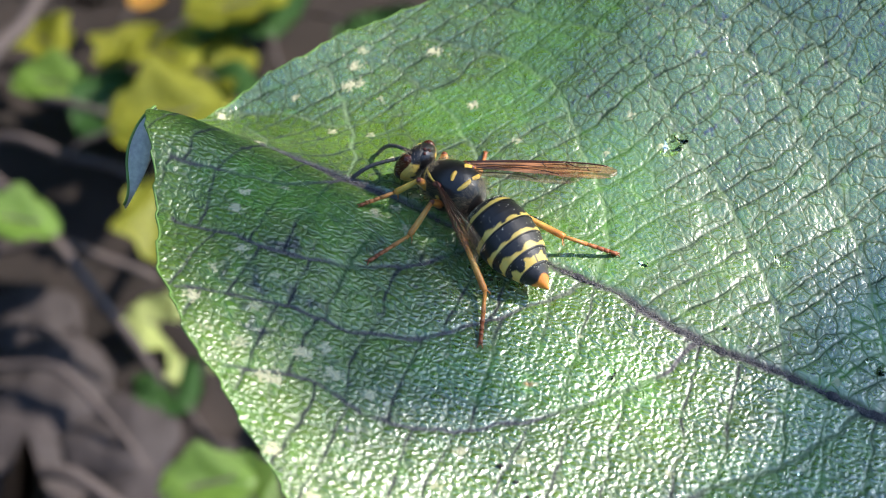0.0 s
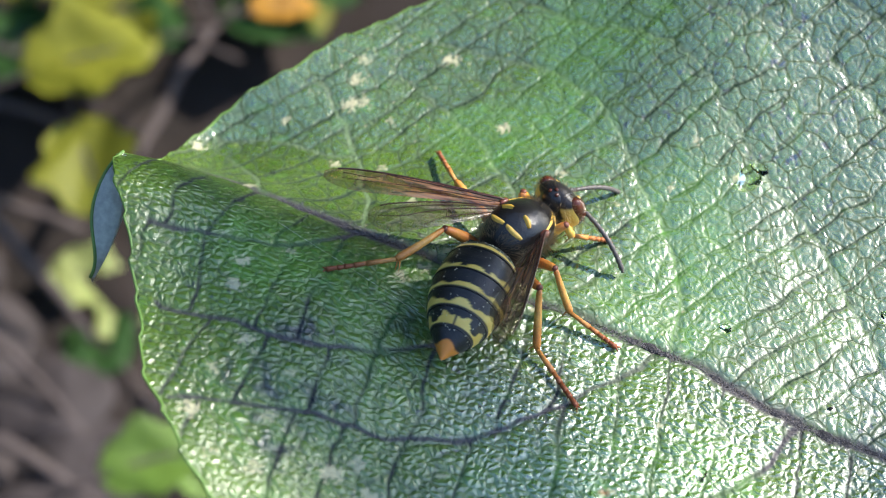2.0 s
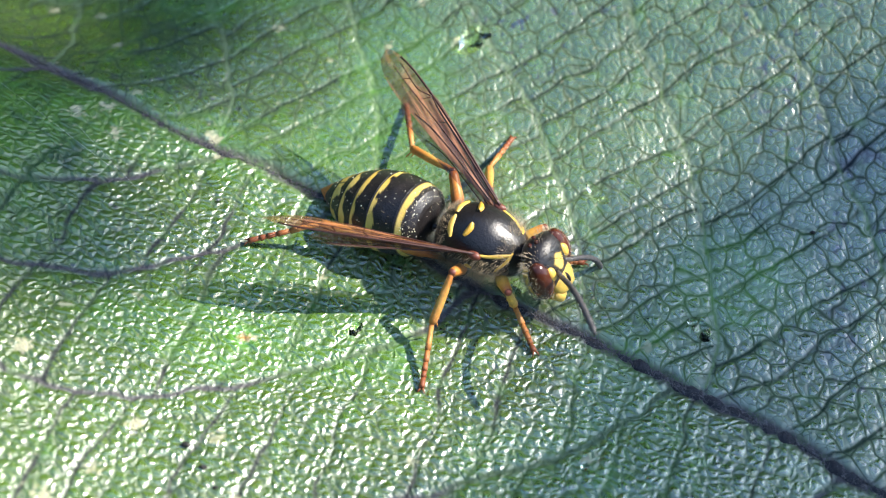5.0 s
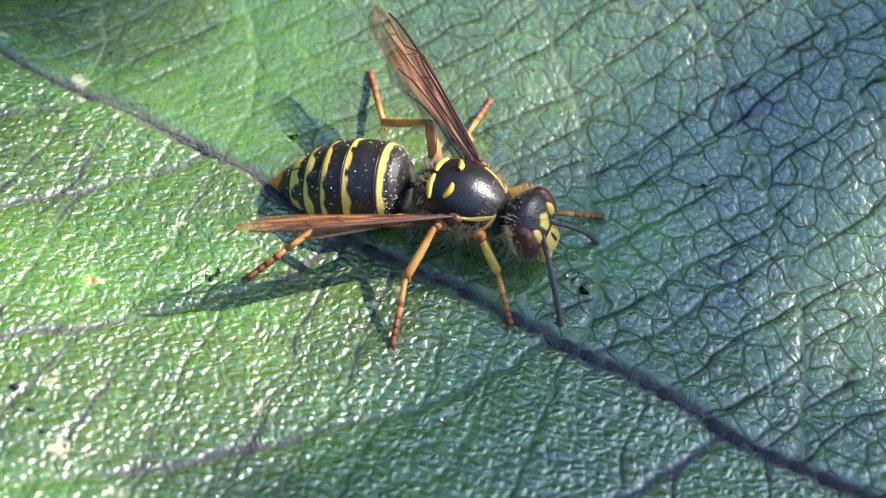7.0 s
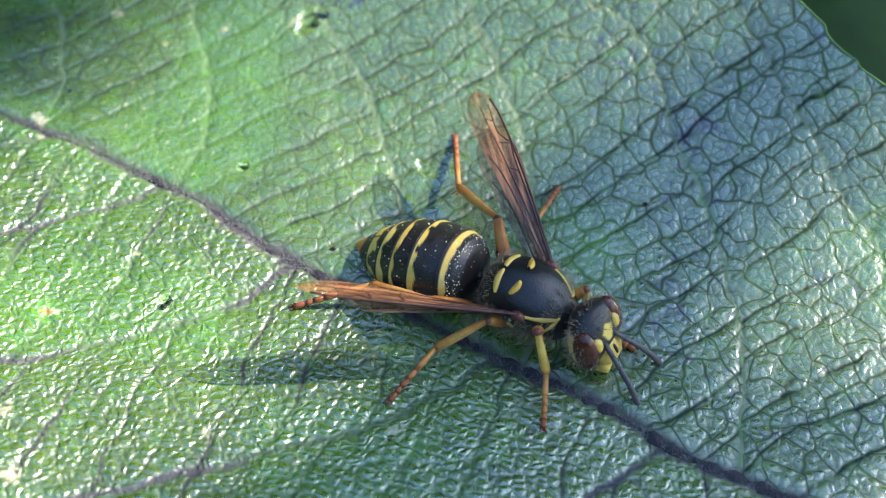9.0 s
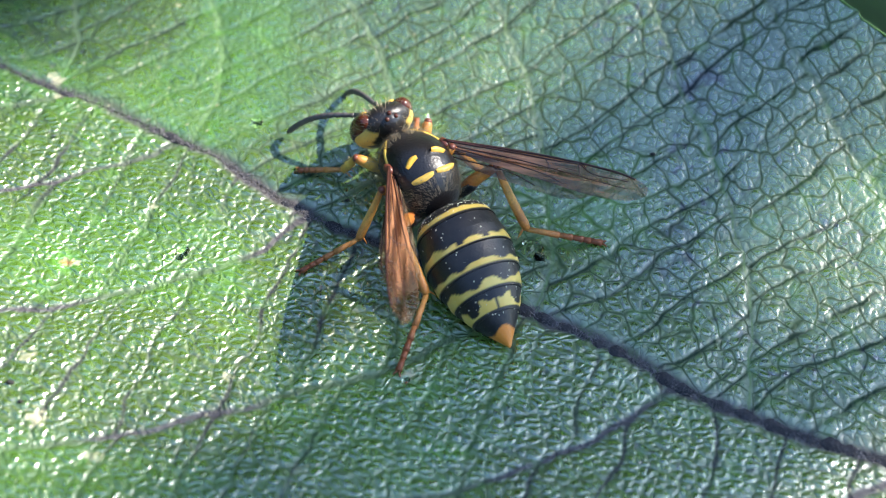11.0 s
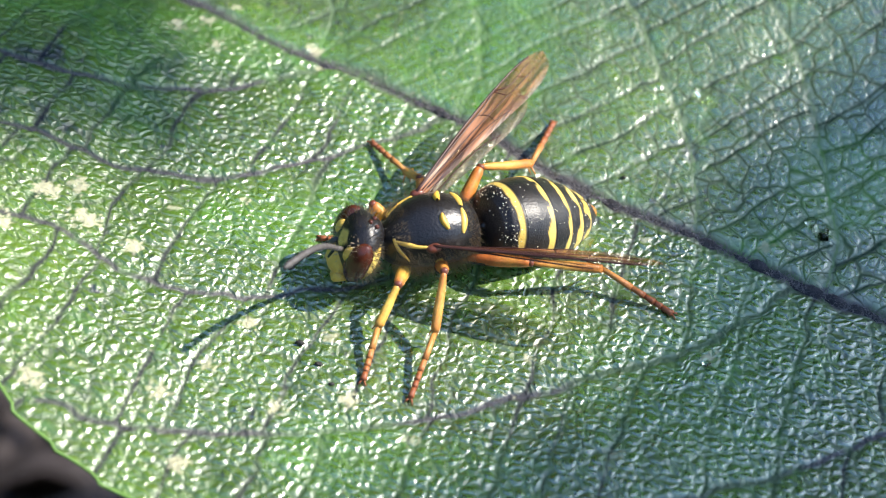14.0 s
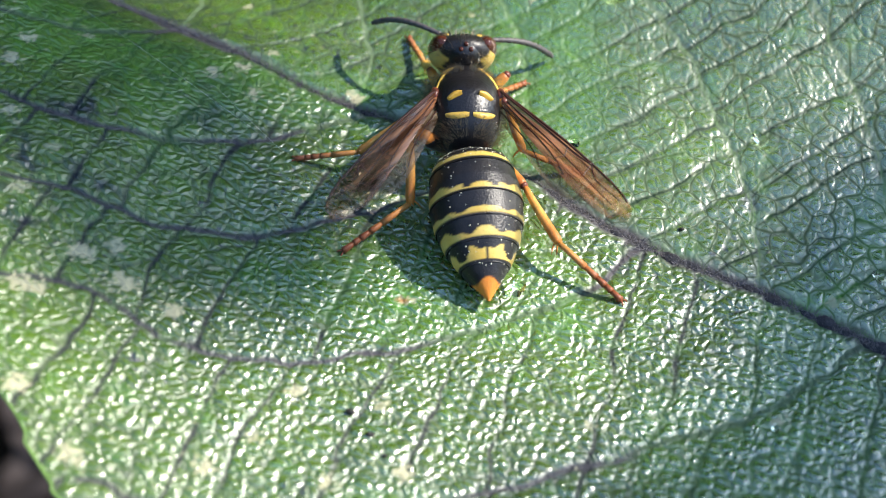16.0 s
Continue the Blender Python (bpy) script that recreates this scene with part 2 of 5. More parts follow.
def leaf_form(x, y):
    """Height of the smooth leaf: cupped along the midrib, with the near half of the tip turned up."""
    x, y = np.asarray(x, float), np.asarray(y, float)
    s = (x - AXIS_FROM[0]) * AXIS_WAY[0] + (y - AXIS_FROM[1]) * AXIS_WAY[1]
    d = -(x - AXIS_FROM[0]) * AXIS_WAY[1] + (y - AXIS_FROM[1]) * AXIS_WAY[0]
    q, s, d = np.sqrt(d * d + 2.0) / 15, s / 30 - 1, d / 15
    g = np.exp(-((s + 1.0) / 0.75) ** 2)
    terms = [1 + 0 * s, s, s * s, s ** 3, d, d * s, d * d, d * d * s, d ** 3, q * g, d * g]
    terms += [np.exp(-((x - a) ** 2 + (y - b) ** 2) / 50) for a, b in SWELLS]
    return sum(k * t for k, t in zip(FORM, terms))


def leaf_up(x, y):
    e = 0.6
    return Vector((-(leaf_form(x + e, y) - leaf_form(x - e, y)) / (2 * e), -(leaf_form(x, y + e) - leaf_form(x, y - e)) / (2 * e), 1)).normalized()


MARGIN_FAR = [(-30.6, 20.6), (-29.9, 24.0), (-28.9, 27.5), (-26.8, 31.0), (-23.2, 33.6), (-19.2, 35.9), (-15.4, 38.2), (-9.4, 40.6), (0, 44),
              (12, 43.5), (24, 38.5), (34, 30), (40.5, 22), (44.3, 17.6), (46.6, 15.0), (52, 8), (57, -2), (58, -12)]
MARGIN_NEAR = [(50, -20), (40, -26), (25, -27), (10, -24), (-2, -20.2), (-10.4, -16.5), (-13.9, -14.6), (-17, -11), (-19.0, -8.2), (-21.2, -5.2),
               (-24, -1.4), (-25.3, 0.8), (-26.7, 3.6), (-27.6, 6.9), (-28.4, 11.6), (-29.2, 14.6), (-30.1, 18.2)]
MIDRIB = [(-29.5, 23.6), (-26, 23.2), (-20.4, 20.5), (-14.2, 18.1), (-6.3, 14.7), (0.3, 12.1), (5.9, 9.5), (12.1, 5.5), (19.6, 2.0), (28.4, -2.3), (39.3, -7.9), (57.5, -12.5)]
# side veins: on the near half, then on the far half
SIDE_NEAR = [
    [(-15, 18.3), (-18, 16.0), (-23, 14.6), (-28, 14.5)],
    [(-3.0, 13.3), (-8.3, 10.4), (-11.3, 9.1), (-15.2, 7.8), (-19.1, 7.6), (-27, 9.3)],
    [(4.4, 10.1), (3.1, 9.1), (0.5, 7.5), (-5.5, 4.2), (-9.7, 2.8), (-13.1, 2.4), (-17.7, 2.7), (-25.5, 2.5)],
    [(13.0, 5.1), (11.5, 3.6), (8.7, 0.9), (4.8, -1.0), (0.4, -2.9), (-3, -4.3), (-7.2, -5), (-12, -4.6), (-15.8, -2.8), (-21.5, -3.6)],
    [(25.1, -0.7), (23.8, -1.1), (19.3, -4.9), (13.2, -7.6), (7.4, -10.2), (-1.1, -12.7), (-9, -13.5), (-14, -13.2)],
    [(34.5, -5.6), (33.1, -5.9), (30.1, -8.3), (26.9, -10.6), (18, -14.5), (6, -18.5)],
    [(44.5, -9.8), (41, -13), (34, -17), (24, -21)]]
SIDE_FAR = [
    [(-22, 21.4), (-22.6, 25), (-25, 28.5)],
    [(-14.8, 18.6), (-14.6, 21.9), (-15.5, 26.9), (-17.2, 27.6), (-22.3, 29.7), (-25.8, 30.3)],
    [(-15.5, 26.9), (-16.7, 30.7), (-18.5, 34.5)],
    [(-4, 14), (-3.4, 18), (-4.8, 23.5), (-7.5, 29), (-12, 34)],
    [(5.3, 10.1), (6.2, 14), (5.9, 18.6), (4.6, 22.4), (3.5, 25.6), (1.7, 30), (-1.4, 32.9), (-4.7, 34.6), (-11, 37.5)],
    [(19.2, 2.4), (19.3, 7.1), (18, 11.9), (15.9, 17.2), (13.6, 21), (11.3, 25.8), (9.1, 30.7), (6.8, 33.3), (2, 36), (-4, 40)],
    [(26.2, -1.2), (26.8, 4.2), (25.5, 14.7), (22.4, 22.3), (21.1, 25.6), (18.8, 28.7), (15.6, 31.9), (11.5, 33.9), (6, 38)],
    [(37.4, -6.8), (37.6, -4), (38.1, 1.4), (37.3, 6.1), (35.6, 11.4), (34.2, 15), (33.6, 18), (31.3, 21), (25, 28), (18, 35)],
    [(46.8, -10), (46.6, 2), (45.4, 7), (43.9, 9.9), (42.4, 13.2), (40.8, 16.4), (38, 22)]]
# pale dried spots (x, y, radius)
SPOTS_TIP = [(-15, 35.6, .35), (-15.5, 34, .5), (-16, 32, .55), (-15, 32.1, .4), (-20.9, 31.2, .35), (-27.1, 29.4, .5), (-22.6, 22.2, .35), (-17.1, 26.7, .4),
             (-13.6, 26, .3), (-8.5, 35, .55), (-22.1, 13.1, .45), (-19.4, 14.8, .3), (-22.4, 11, .5), (-21.5, 7.1, .5), (-23.2, 4.8, .35), (-24.3, 1.9, .55),
             (-19.9, 2.2, .4), (-21.1, 6.2, .25), (-18.9, 5.1, .3), (-16.3, -.7, .6), (-14.8, .1, .5), (-18.4, -3.4, .75), (-14.1, -1.9, .7), (-20.7, -1.2, .4),
             (-11.5, -2.9, .45), (-23.1, -.7, .35), (-9.8, 13.4, .45), (-12.3, 14.4, .45), (-10.7, 15.5, .45), (-9.3, 17.3, .3), (-13.1, 30.3, .3), (-4.8, 28.5, .45)]
SPOTS_MIDDLE = [(6.4, 22.2, .3), (8.4, 25.3, .3), (-6.4, 1.7, .3), (3.8, 4.7, .2), (10.8, 22.5, .2), (2.6, 21.1, .2), (-4.1, 14.6, .45), (19.4, -5.8, .45),
                (19.9, -5.3, .25), (9.8, -6.9, .3), (16.2, 1.7, .25), (-.5, -6.7, .4), (-4.9, -6.6, .45), (-11.6, -2.8, .4), (23, 1.7, .35), (.7, -10.5, .5),
                (-2.7, -11.4, .45), (-8.6, -11.4, .5), (-7, -15.2, .45), (-14.6, -12, .5), (14.4, -12.5, .35), (14.5, -8.1, .25), (-9.9, .1, .25), (-3.5, 13.2, .2),
                (0, 0, .3), (.4, .1, .25), (-17.5, -9, .5), (-6.5, -9.5, .4), (4, -12.5, .35), (-1, 24, .3), (-11.5, 22, .25)]
STAIN_AT = [(-18, 8), (-14, 7.5), (-16, 13), (-13, 12), (-17, 3), (-12, 11), (-20, 1), (18, 9), (33.4, 3.3), (-21, 4), (36, 14), (24, -7), (22, -10), (-6, 13.5), (-15, 16)]


def polyline_distance(x, y, pts):
    """Distance of each point to a polyline, and which part of it is nearest (0 to 1)."""
    best, along = np.full(x.shape, 1e9), np.zeros(x.shape)
    n = len(pts) - 1
    for i in range(n):
        ax, ay = pts[i]
        dx, dy = pts[i + 1] - pts[i]
        u = np.clip(((x - ax) * dx + (y - ay) * dy) / (dx * dx + dy * dy + 1e-12), 0, 1)
        d = np.hypot(x - ax - u * dx, y - ay - u * dy)
        m = d < best
        best[m], along[m] = d[m], (i + u[m]) / n
    return best, along


def side_of(x, y, pts):
    """+1 or -1: on which side of a polyline each point lies."""
    best, sign = np.full(x.shape, 1e9), np.zeros(x.shape)
    for i in range(len(pts) - 1):
        ax, ay = pts[i]
        dx, dy = pts[i + 1] - pts[i]
        u = np.clip(((x - ax) * dx + (y - ay) * dy) / (dx * dx + dy * dy + 1e-12), 0, 1)
        d = np.hypot(x - ax - u * dx, y - ay - u * dy)
        m = d < best
        best[m] = d[m]
        sign[m] = np.sign(dx * (y[m] - ay) - dy * (x[m] - ax))
    return sign


def hash2(i, j, k):
    v = np.sin(i * 127.1 + j * 311.7 + k * 74.7) * 43758.5453
    return v - np.floor(v)


def smooth_noise(x, y, size, k):
    u, v = x / size, y / size
    i, j = np.floor(u), np.floor(v)
    a, b = u - i, v - j
    a, b = a * a * (3 - 2 * a), b * b * (3 - 2 * b)
    return (hash2(i, j, k) * (1 - a) + hash2(i + 1, j, k) * a) * (1 - b) + (hash2(i, j + 1, k) * (1 - a) + hash2(i + 1, j + 1, k) * a) * b


def cell_edges(x, y, size, k, jitter=0.8):
    """Distance to the border between cells of an irregular net, in the same unit as x."""
    u, v = x / size, y / size
    i0, j0 = np.floor(u), np.floor(v)
    f1, f2 = np.full(x.shape, 9.0), np.full(x.shape, 9.0)
    for di in (-1, 0, 1):
        for dj in (-1, 0, 1):
            i, j = i0 + di, j0 + dj
            d = np.hypot(i + 0.5 + jitter * (hash2(i, j, k) - 0.5) - u, j + 0.5 + jitter * (hash2(i, j, k + 9) - 0.5) - v)
            m = d < f1
            f2 = np.where(m, f1, np.minimum(f2, d))
            f1 = np.where(m, d, f1)
    return (f2 - f1) * size * 0.5


def cell_middle(x, y, size, k, jitter=0.7):
    """Distance to the nearest of a jittered lattice of points."""
    u, v = x / size, y / size
    i0, j0 = np.floor(u), np.floor(v)
    best = np.full(x.shape, 9.0)
    for di in (-1, 0, 1):
        for dj in (-1, 0, 1):
            i, j = i0 + di, j0 + dj
            best = np.minimum(best, np.hypot(i + 0.5 + jitter * (hash2(i, j, k) - 0.5) - u, j + 0.5 + jitter * (hash2(i, j, k + 9) - 0.5) - v))
    return best * size


def inside(x, y, poly):
    c = np.zeros(x.shape, bool)
    for (ax, ay), (bx, by) in zip(poly, np.roll(poly, -1, 0)):
        hit = ((ay > y) != (by > y))
        c ^= hit & (x < (bx - ax) * (y - ay) / (by - ay + 1e-15) + ax)
    return c


def groove(d, w):
    return np.exp(-(d / w) ** 2)


def leaf_outline():
    edge = spline(MARGIN_FAR + MARGIN_NEAR + [MARGIN_FAR[0]], 0.3)[:-1]
    way = np.roll(edge, -1, 0) - np.roll(edge, 1, 0)
    way /= np.linalg.norm(way, axis=1)[:, None]
    run = np.cumsum(np.linalg.norm(edge - np.roll(edge, 1, 0), axis=1))
    saw = (run / 2.7) % 1.0
    tooth = 0.28 * saw ** 2 * (1 - np.clip((saw - 0.88) / 0.12, 0, 1)) + 0.12 * np.sin(run * 0.9)
    return edge + np.stack([-way[:, 1], way[:, 0]], 1) * tooth[:, None]


def build_leaf():
    leaf = tagged(new("leaf"), "dark green veined leaf with pale dried spots and curled tip", "leaf")
    step = 0.13
    edge = leaf_outline()
    xs = np.arange(edge[:, 0].min() - step, edge[:, 0].max() + step, step)
    ys = np.arange(edge[:, 1].min() - step, edge[:, 1].max() + step, step)
    gx, gy = np.meshgrid(xs, ys)
    ok = inside(gx, gy, edge)
    quad = ok[:-1, :-1] & ok[1:, :-1] & ok[:-1, 1:] & ok[1:, 1:]
    used = np.zeros(ok.shape, bool)
    for a, b in ((0, 0), (0, 1), (1, 0), (1, 1)):
        used[a:a + quad.shape[0], b:b + quad.shape[1]] |= quad
    # rim vertices slide out to the outline
    count = np.zeros(ok.shape, int)
    for a, b in ((0, 0), (0, 1), (1, 0), (1, 1)):
        count[a:a + quad.shape[0], b:b + quad.shape[1]] += quad
    rim = used & (count < 4)
    px, py = gx[rim], gy[rim]
    best, bx, by = np.full(px.shape, 1e9), px.copy(), py.copy()
    for (ax, ay), (cx, cy) in zip(edge, np.roll(edge, -1, 0)):
        dx, dy = cx - ax, cy - ay
        u = np.clip(((px - ax) * dx + (py - ay) * dy) / (dx * dx + dy * dy), 0, 1)
        d = np.hypot(px - ax - u * dx, py - ay - u * dy)
        m = d < best
        best[m], bx[m], by[m] = d[m], (ax + u * dx)[m], (ay + u * dy)[m]
    gx[rim], gy[rim] = bx, by
    x, y = gx[used], gy[used]
    index = np.full(ok.shape, -1)
    index[used] = np.arange(len(x))
    faces = np.stack([index[:-1, :-1][quad], index[:-1, 1:][quad], index[1:, 1:][quad], index[1:, :-1][quad]], 1)

    # veins of four orders
    wx = x + 0.5 * (smooth_noise(x, y, 2.2, 1) - 0.5) + 0.25 * (smooth_noise(x, y, 0.8, 2) - 0.5)
    wy = y + 0.5 * (smooth_noise(x, y, 2.2, 3) - 0.5) + 0.25 * (smooth_noise(x, y, 0.8, 4) - 0.5)
    mid = spline(MIDRIB, 1.0)
    d_mid, a_mid = polyline_distance(wx, wy, mid)
    far = side_of(x, y, mid) > 0
    d_side, a_side = np.full(x.shape, 1e9), np.zeros(x.shape)
    band = np.zeros(x.shape)
    for group, mask in ((SIDE_NEAR, ~far), (SIDE_FAR, far)):
        for v in group:
            pts = spline(v, 1.0)
            d, a = polyline_distance(wx, wy, pts)
            m = mask & (d < d_side)
            d_side[m], a_side[m] = d[m], a[m]
            band += np.where(mask, side_of(x, y, pts), 0)
    # rungs between the side veins
    cs, sn = np.where(far, -0.55, 0.96), np.where(far, 0.83, -0.26)
    run = (wx * cs + wy * sn) + 0.9 * hash2(band, far * 7.0, 5) + 1.2 * (smooth_noise(x, y, 5.0, 6) - 0.5)
    pitch = np.where(far, 2.6, 3.6)
    k = np.floor(run / pitch + 0.5)
    d_rung = np.abs(run - (k + 0.5 * (hash2(k, band, 8) - 0.5)) * pitch)
    d_net2 = cell_edges(wx, wy, 2.0, 11)
    side_w = 0.34 - 0.16 * a_side
    z = leaf_form(x, y)
    z = z - 0.20 * groove(d_mid, 0.58 - 0.22 * (1 - a_mid)) - (0.09 - 0.04 * a_side) * np.where(far, 0.6, 1.0) * groove(d_side, side_w + 0.05)
    z = z - 0.055 * groove(d_rung, 0.17) - 0.03 * groove(d_net2, 0.14)
    z = z + 0.10 * np.clip(d_side / 3.0, 0, 1) + 0.14 * (smooth_noise(x, y, 3.1, 41) - 0.5)
    z = z + 0.03 * (smooth_noise(x, y, 0.45, 42) - 0.5) + 0.06 * (smooth_noise(x, y, 1.3, 43) - 0.5)
    cell_u, cell_v = wx * cs + wy * sn, wx * sn - wy * cs
    # Gloss is cut on the near half towards the tip, to weaken reflections.
    gloss_cut = np.clip((-x - 2 + 6 * (smooth_noise(x, y, 6.0, 81) - 0.5)) / 13, 0, 1) * ~far
    rib = 1.0 * groove(d_side, 0.10) * far * np.clip(1.25 - a_side, 0.3, 1)
    vein = np.clip(1.25 * groove(d_mid, 0.50 - 0.16 * (1 - a_mid)) * np.where(x < -27, 0, 1) + 1.0 * groove(d_side, side_w * 0.62) * np.clip(1.2 - 0.65 * a_side, 0, 1) * np.where(far, 0.15, 1.0), 0, 1)
    fade = 0.45 + 0.55 * np.clip(2.2 * smooth_noise(x, y, 1.9, 12) - 0.3, 0, 1)
    net = np.clip(np.where(far, 1.1, 1.25) * fade * groove(d_rung, 0.11) + 0.45 * fade * groove(d_net2, 0.07) + np.where(far, 0.6, 0.9) * groove(d_side, 0.17), 0, 1)
    ragged = smooth_noise(x, y, 0.26, 51) * 0.8 + smooth_noise(x, y, 0.7, 52) * 0.3
    spot = np.zeros(x.shape)
    dot = cell_middle(x, y, 0.40, 35)
    for sx, sy, sr in SPOTS_TIP + SPOTS_MIDDLE:
        d = np.hypot(x - sx, (y - sy) * 1.15) / sr
        crust = np.clip((1.36 - d * 0.85 - 1.40 * (1 - ragged)) * 5.0, 0, 1)
        dots = np.clip((1.55 - d + 0.5 * (ragged - 0.5)) * 4, 0, 1) * np.clip((0.125 - dot) / 0.05, 0, 1)
        spot = np.maximum(spot, np.maximum(crust if sr > 0.4 else 0.6 * crust, dots))
    stray = np.clip((0.10 - cell_middle(x, y, 1.7, 36)) / 0.05, 0, 1) * np.clip((smooth_noise(x, y, 6.0, 37) - 0.52) * 6, 0, 1)
    spot = np.maximum(spot, 0.8 * stray)
    stain = np.zeros(x.shape)
    for sx, sy in STAIN_AT:
        d = np.hypot(x - sx, y - sy) / 2.6
        stain = np.maximum(stain, np.clip((1 - d) * 1.6, 0, 1))
    stain *= np.clip((smooth_noise(x, y, 0.9, 61) - 0.35) * 2.5, 0, 1) * np.clip(1.2 - np.minimum(np.minimum(d_rung, d_net2), d_side) / 0.45, 0.12, 1)
    specks = np.clip((smooth_noise(x, y, 0.30, 62) - np.where(far, 0.82, 0.87)) * 16, 0, 1) * np.clip((smooth_noise(x, y, 4.0, 63) - 0.35) * 3, 0, 1)
    stain = np.clip(stain + specks, 0, 1) * 0.9
    pale = np.clip((smooth_noise(x, y, 7.0, 71) - 0.62) * 1.6, 0, 0.3) + 0.25 * np.clip((smooth_noise(x, y, 0.9, 72) - 0.7) * 4, 0, 1)
    rust = np.clip(1.6 - np.hypot(x, y * 1.5) / 0.36 - 1.2 * (1 - ragged), 0, 1)
    pale = np.maximum(pale, np.clip(1.5 - np.hypot(x + 0.2, y) / 0.9, 0, 0.9))
    verts = np.stack([x, y, z], 1) * MM
    lam = grid_mesh("lamina", verts.tolist(), faces.tolist(), LEAF, leaf, {"vein": vein, "net": net, "spot": spot, "stain": stain, "pale": pale, "rust": rust, "cell_u": cell_u, "cell_v": cell_v, "rib": rib, "half": far * 1.0, "gloss_cut": gloss_cut})
    tagged(lam, "glossy dark green blade netted with veins")

    # underside, coarser, a quarter of a millimetre below
    ring = edge[::3]
    bm = bmesh.new()
    zz = lambda q: leaf_form(q[0], q[1])
    loops = []
    centre = np.array([14.0, 7.5])
    for f in np.linspace(1.0, 0.04, 26):
        loops.append([bm.verts.new((*(MM * (centre + (q - centre) * (f if f < 1 else 0.999))), MM * (zz(centre + (q - centre) * f) - 0.55 + 0.3 * (f == 1.0)))) for q in ring])
    for a, b in zip(loops, loops[1:]):
        for i in range(len(ring)):
            bm.faces.new((a[i], b[i], b[(i + 1) % len(ring)], a[(i + 1) % len(ring)]))
    part("underside", bm, UNDERSIDE, leaf, "pale felted underside")
    bm = bmesh.new()
    closed = np.vstack([edge, edge[:1]])[::1]
    tube(bm, [(px * MM, py * MM, MM * (float(leaf_form(px, py)) + 0.02)) for px, py in closed], 0.09 * MM, 6, False)
    part("toothed_margin", bm, RIM, leaf, "thin light green toothed edge")

    # felt on the midrib
    bm = bmesh.new()
    pts = spline(MIDRIB[2:], 0.4)
    tube(bm, [(px * MM, py * MM, MM * (float(leaf_form(px, py)) - 0.50 + 0.06 * math.sin(i * 1.7) + 0.05 * math.sin(i * 0.61))) for i, (px, py) in enumerate(pts)],
         [MM * (0.30 + 0.30 * i / len(pts)) * (1 + 0.14 * math.sin(i * 2.3) + 0.1 * math.sin(i * 0.83)) for i in range(len(pts))], 8)
    part("midrib", bm, FUZZ, leaf, "dark grey felted midrib")
    bm = bmesh.new()
    rnd = random.Random(5)
    for i in range(9000):
        u = rnd.random()
        px, py = pts[int(u * (len(pts) - 1))]
        w = 0.55 + 0.45 * u
        ox, oy = rnd.gauss(0, 0.30) * w, rnd.gauss(0, 0.30) * w
        bx, by = px + ox, py + oy
        bz = float(leaf_form(px, py)) - 0.06 - 0.1 * math.exp(-((ox * ox + oy * oy) / 0.2))
        a, ln = rnd.random() * 6.28, rnd.uniform(0.15, 0.42)
        tip = Vector((bx + math.cos(a) * ln, by + math.sin(a) * ln, bz + rnd.uniform(0.05, 0.3)))
        q = Vector((-math.sin(a), math.cos(a), 0)) * 0.02
        b0 = Vector((bx, by, bz))
        vs = [bm.verts.new((b0 - q) * MM), bm.verts.new((b0 + q) * MM), bm.verts.new(tip * MM)]
        bm.faces.new(vs)
    tagged(part("midrib_hairs", bm, FUZZ_HAIR, leaf, "short grey hairs along the midrib"), kind="stuff")

    # the tip curls over and hangs beside the turned-up corner, underside out
    bm = bmesh.new()
    rows = []
    n = 30
    for i in range(n + 1):
        u = i / n
        inner = -29.9 - 2.2 * max(0.0, (u - 0.5) / 0.5) ** 1.6
        outer = inner + (-30.15 - 2.05 * math.sin(math.pi * 0.62 * u) ** 0.9 - inner) * (1 - u ** 5) - 0.04
        cy, cz = 20.3 - 6.6 * u, 6.1 - 0.4 * u - 4.2 * u * u
        rows.append([bm.verts.new(Vector((inner + (outer - inner) * v, cy + 0.5 * v * (1 - u), cz + 0.5 * v * u - 0.35 * (outer - inner) * v * (1 - v) + 0.05 * math.sin(11 * u + 6 * v))) * MM) for v in (k / 10 for k in range(11))])
    for a, b in zip(rows, rows[1:]):
        for j in range(10):
            bm.faces.new((a[j], a[j + 1], b[j + 1], b[j]))
    edge_line = [r[-1].co.copy() for r in rows]
    bmesh.ops.solidify(bm, geom=bm.faces[:], thickness=0.2 * MM)
    tip = part("curled_tip", bm, FLAP, leaf, "curled-over tip showing the grey felted underside")
    bm = bmesh.new()
    tube(bm, edge_line, 0.12 * MM, 6)
    part("tip_edge", bm, RIM, tip, "yellow-green edge of the tip")
    return leaf


build_leaf()


# ---- the wasp, in millimetres from its waist: x ahead, y to its left, z up ----
BLACK = material("black_cuticle", (0.014, 0.012, 0.012), 0.29, vary=0.4, scale=1200, bump=0.00003, bump_scale=7000, spec=0.55)
YELLOW = material("yellow_cuticle", (0.74, 0.47, 0.085), 0.38, vary=0.15, scale=900, bump=0.00001, bump_scale=9000)
AMBER = material("amber_cuticle", (0.72, 0.40, 0.05), 0.38, vary=0.2, scale=900)


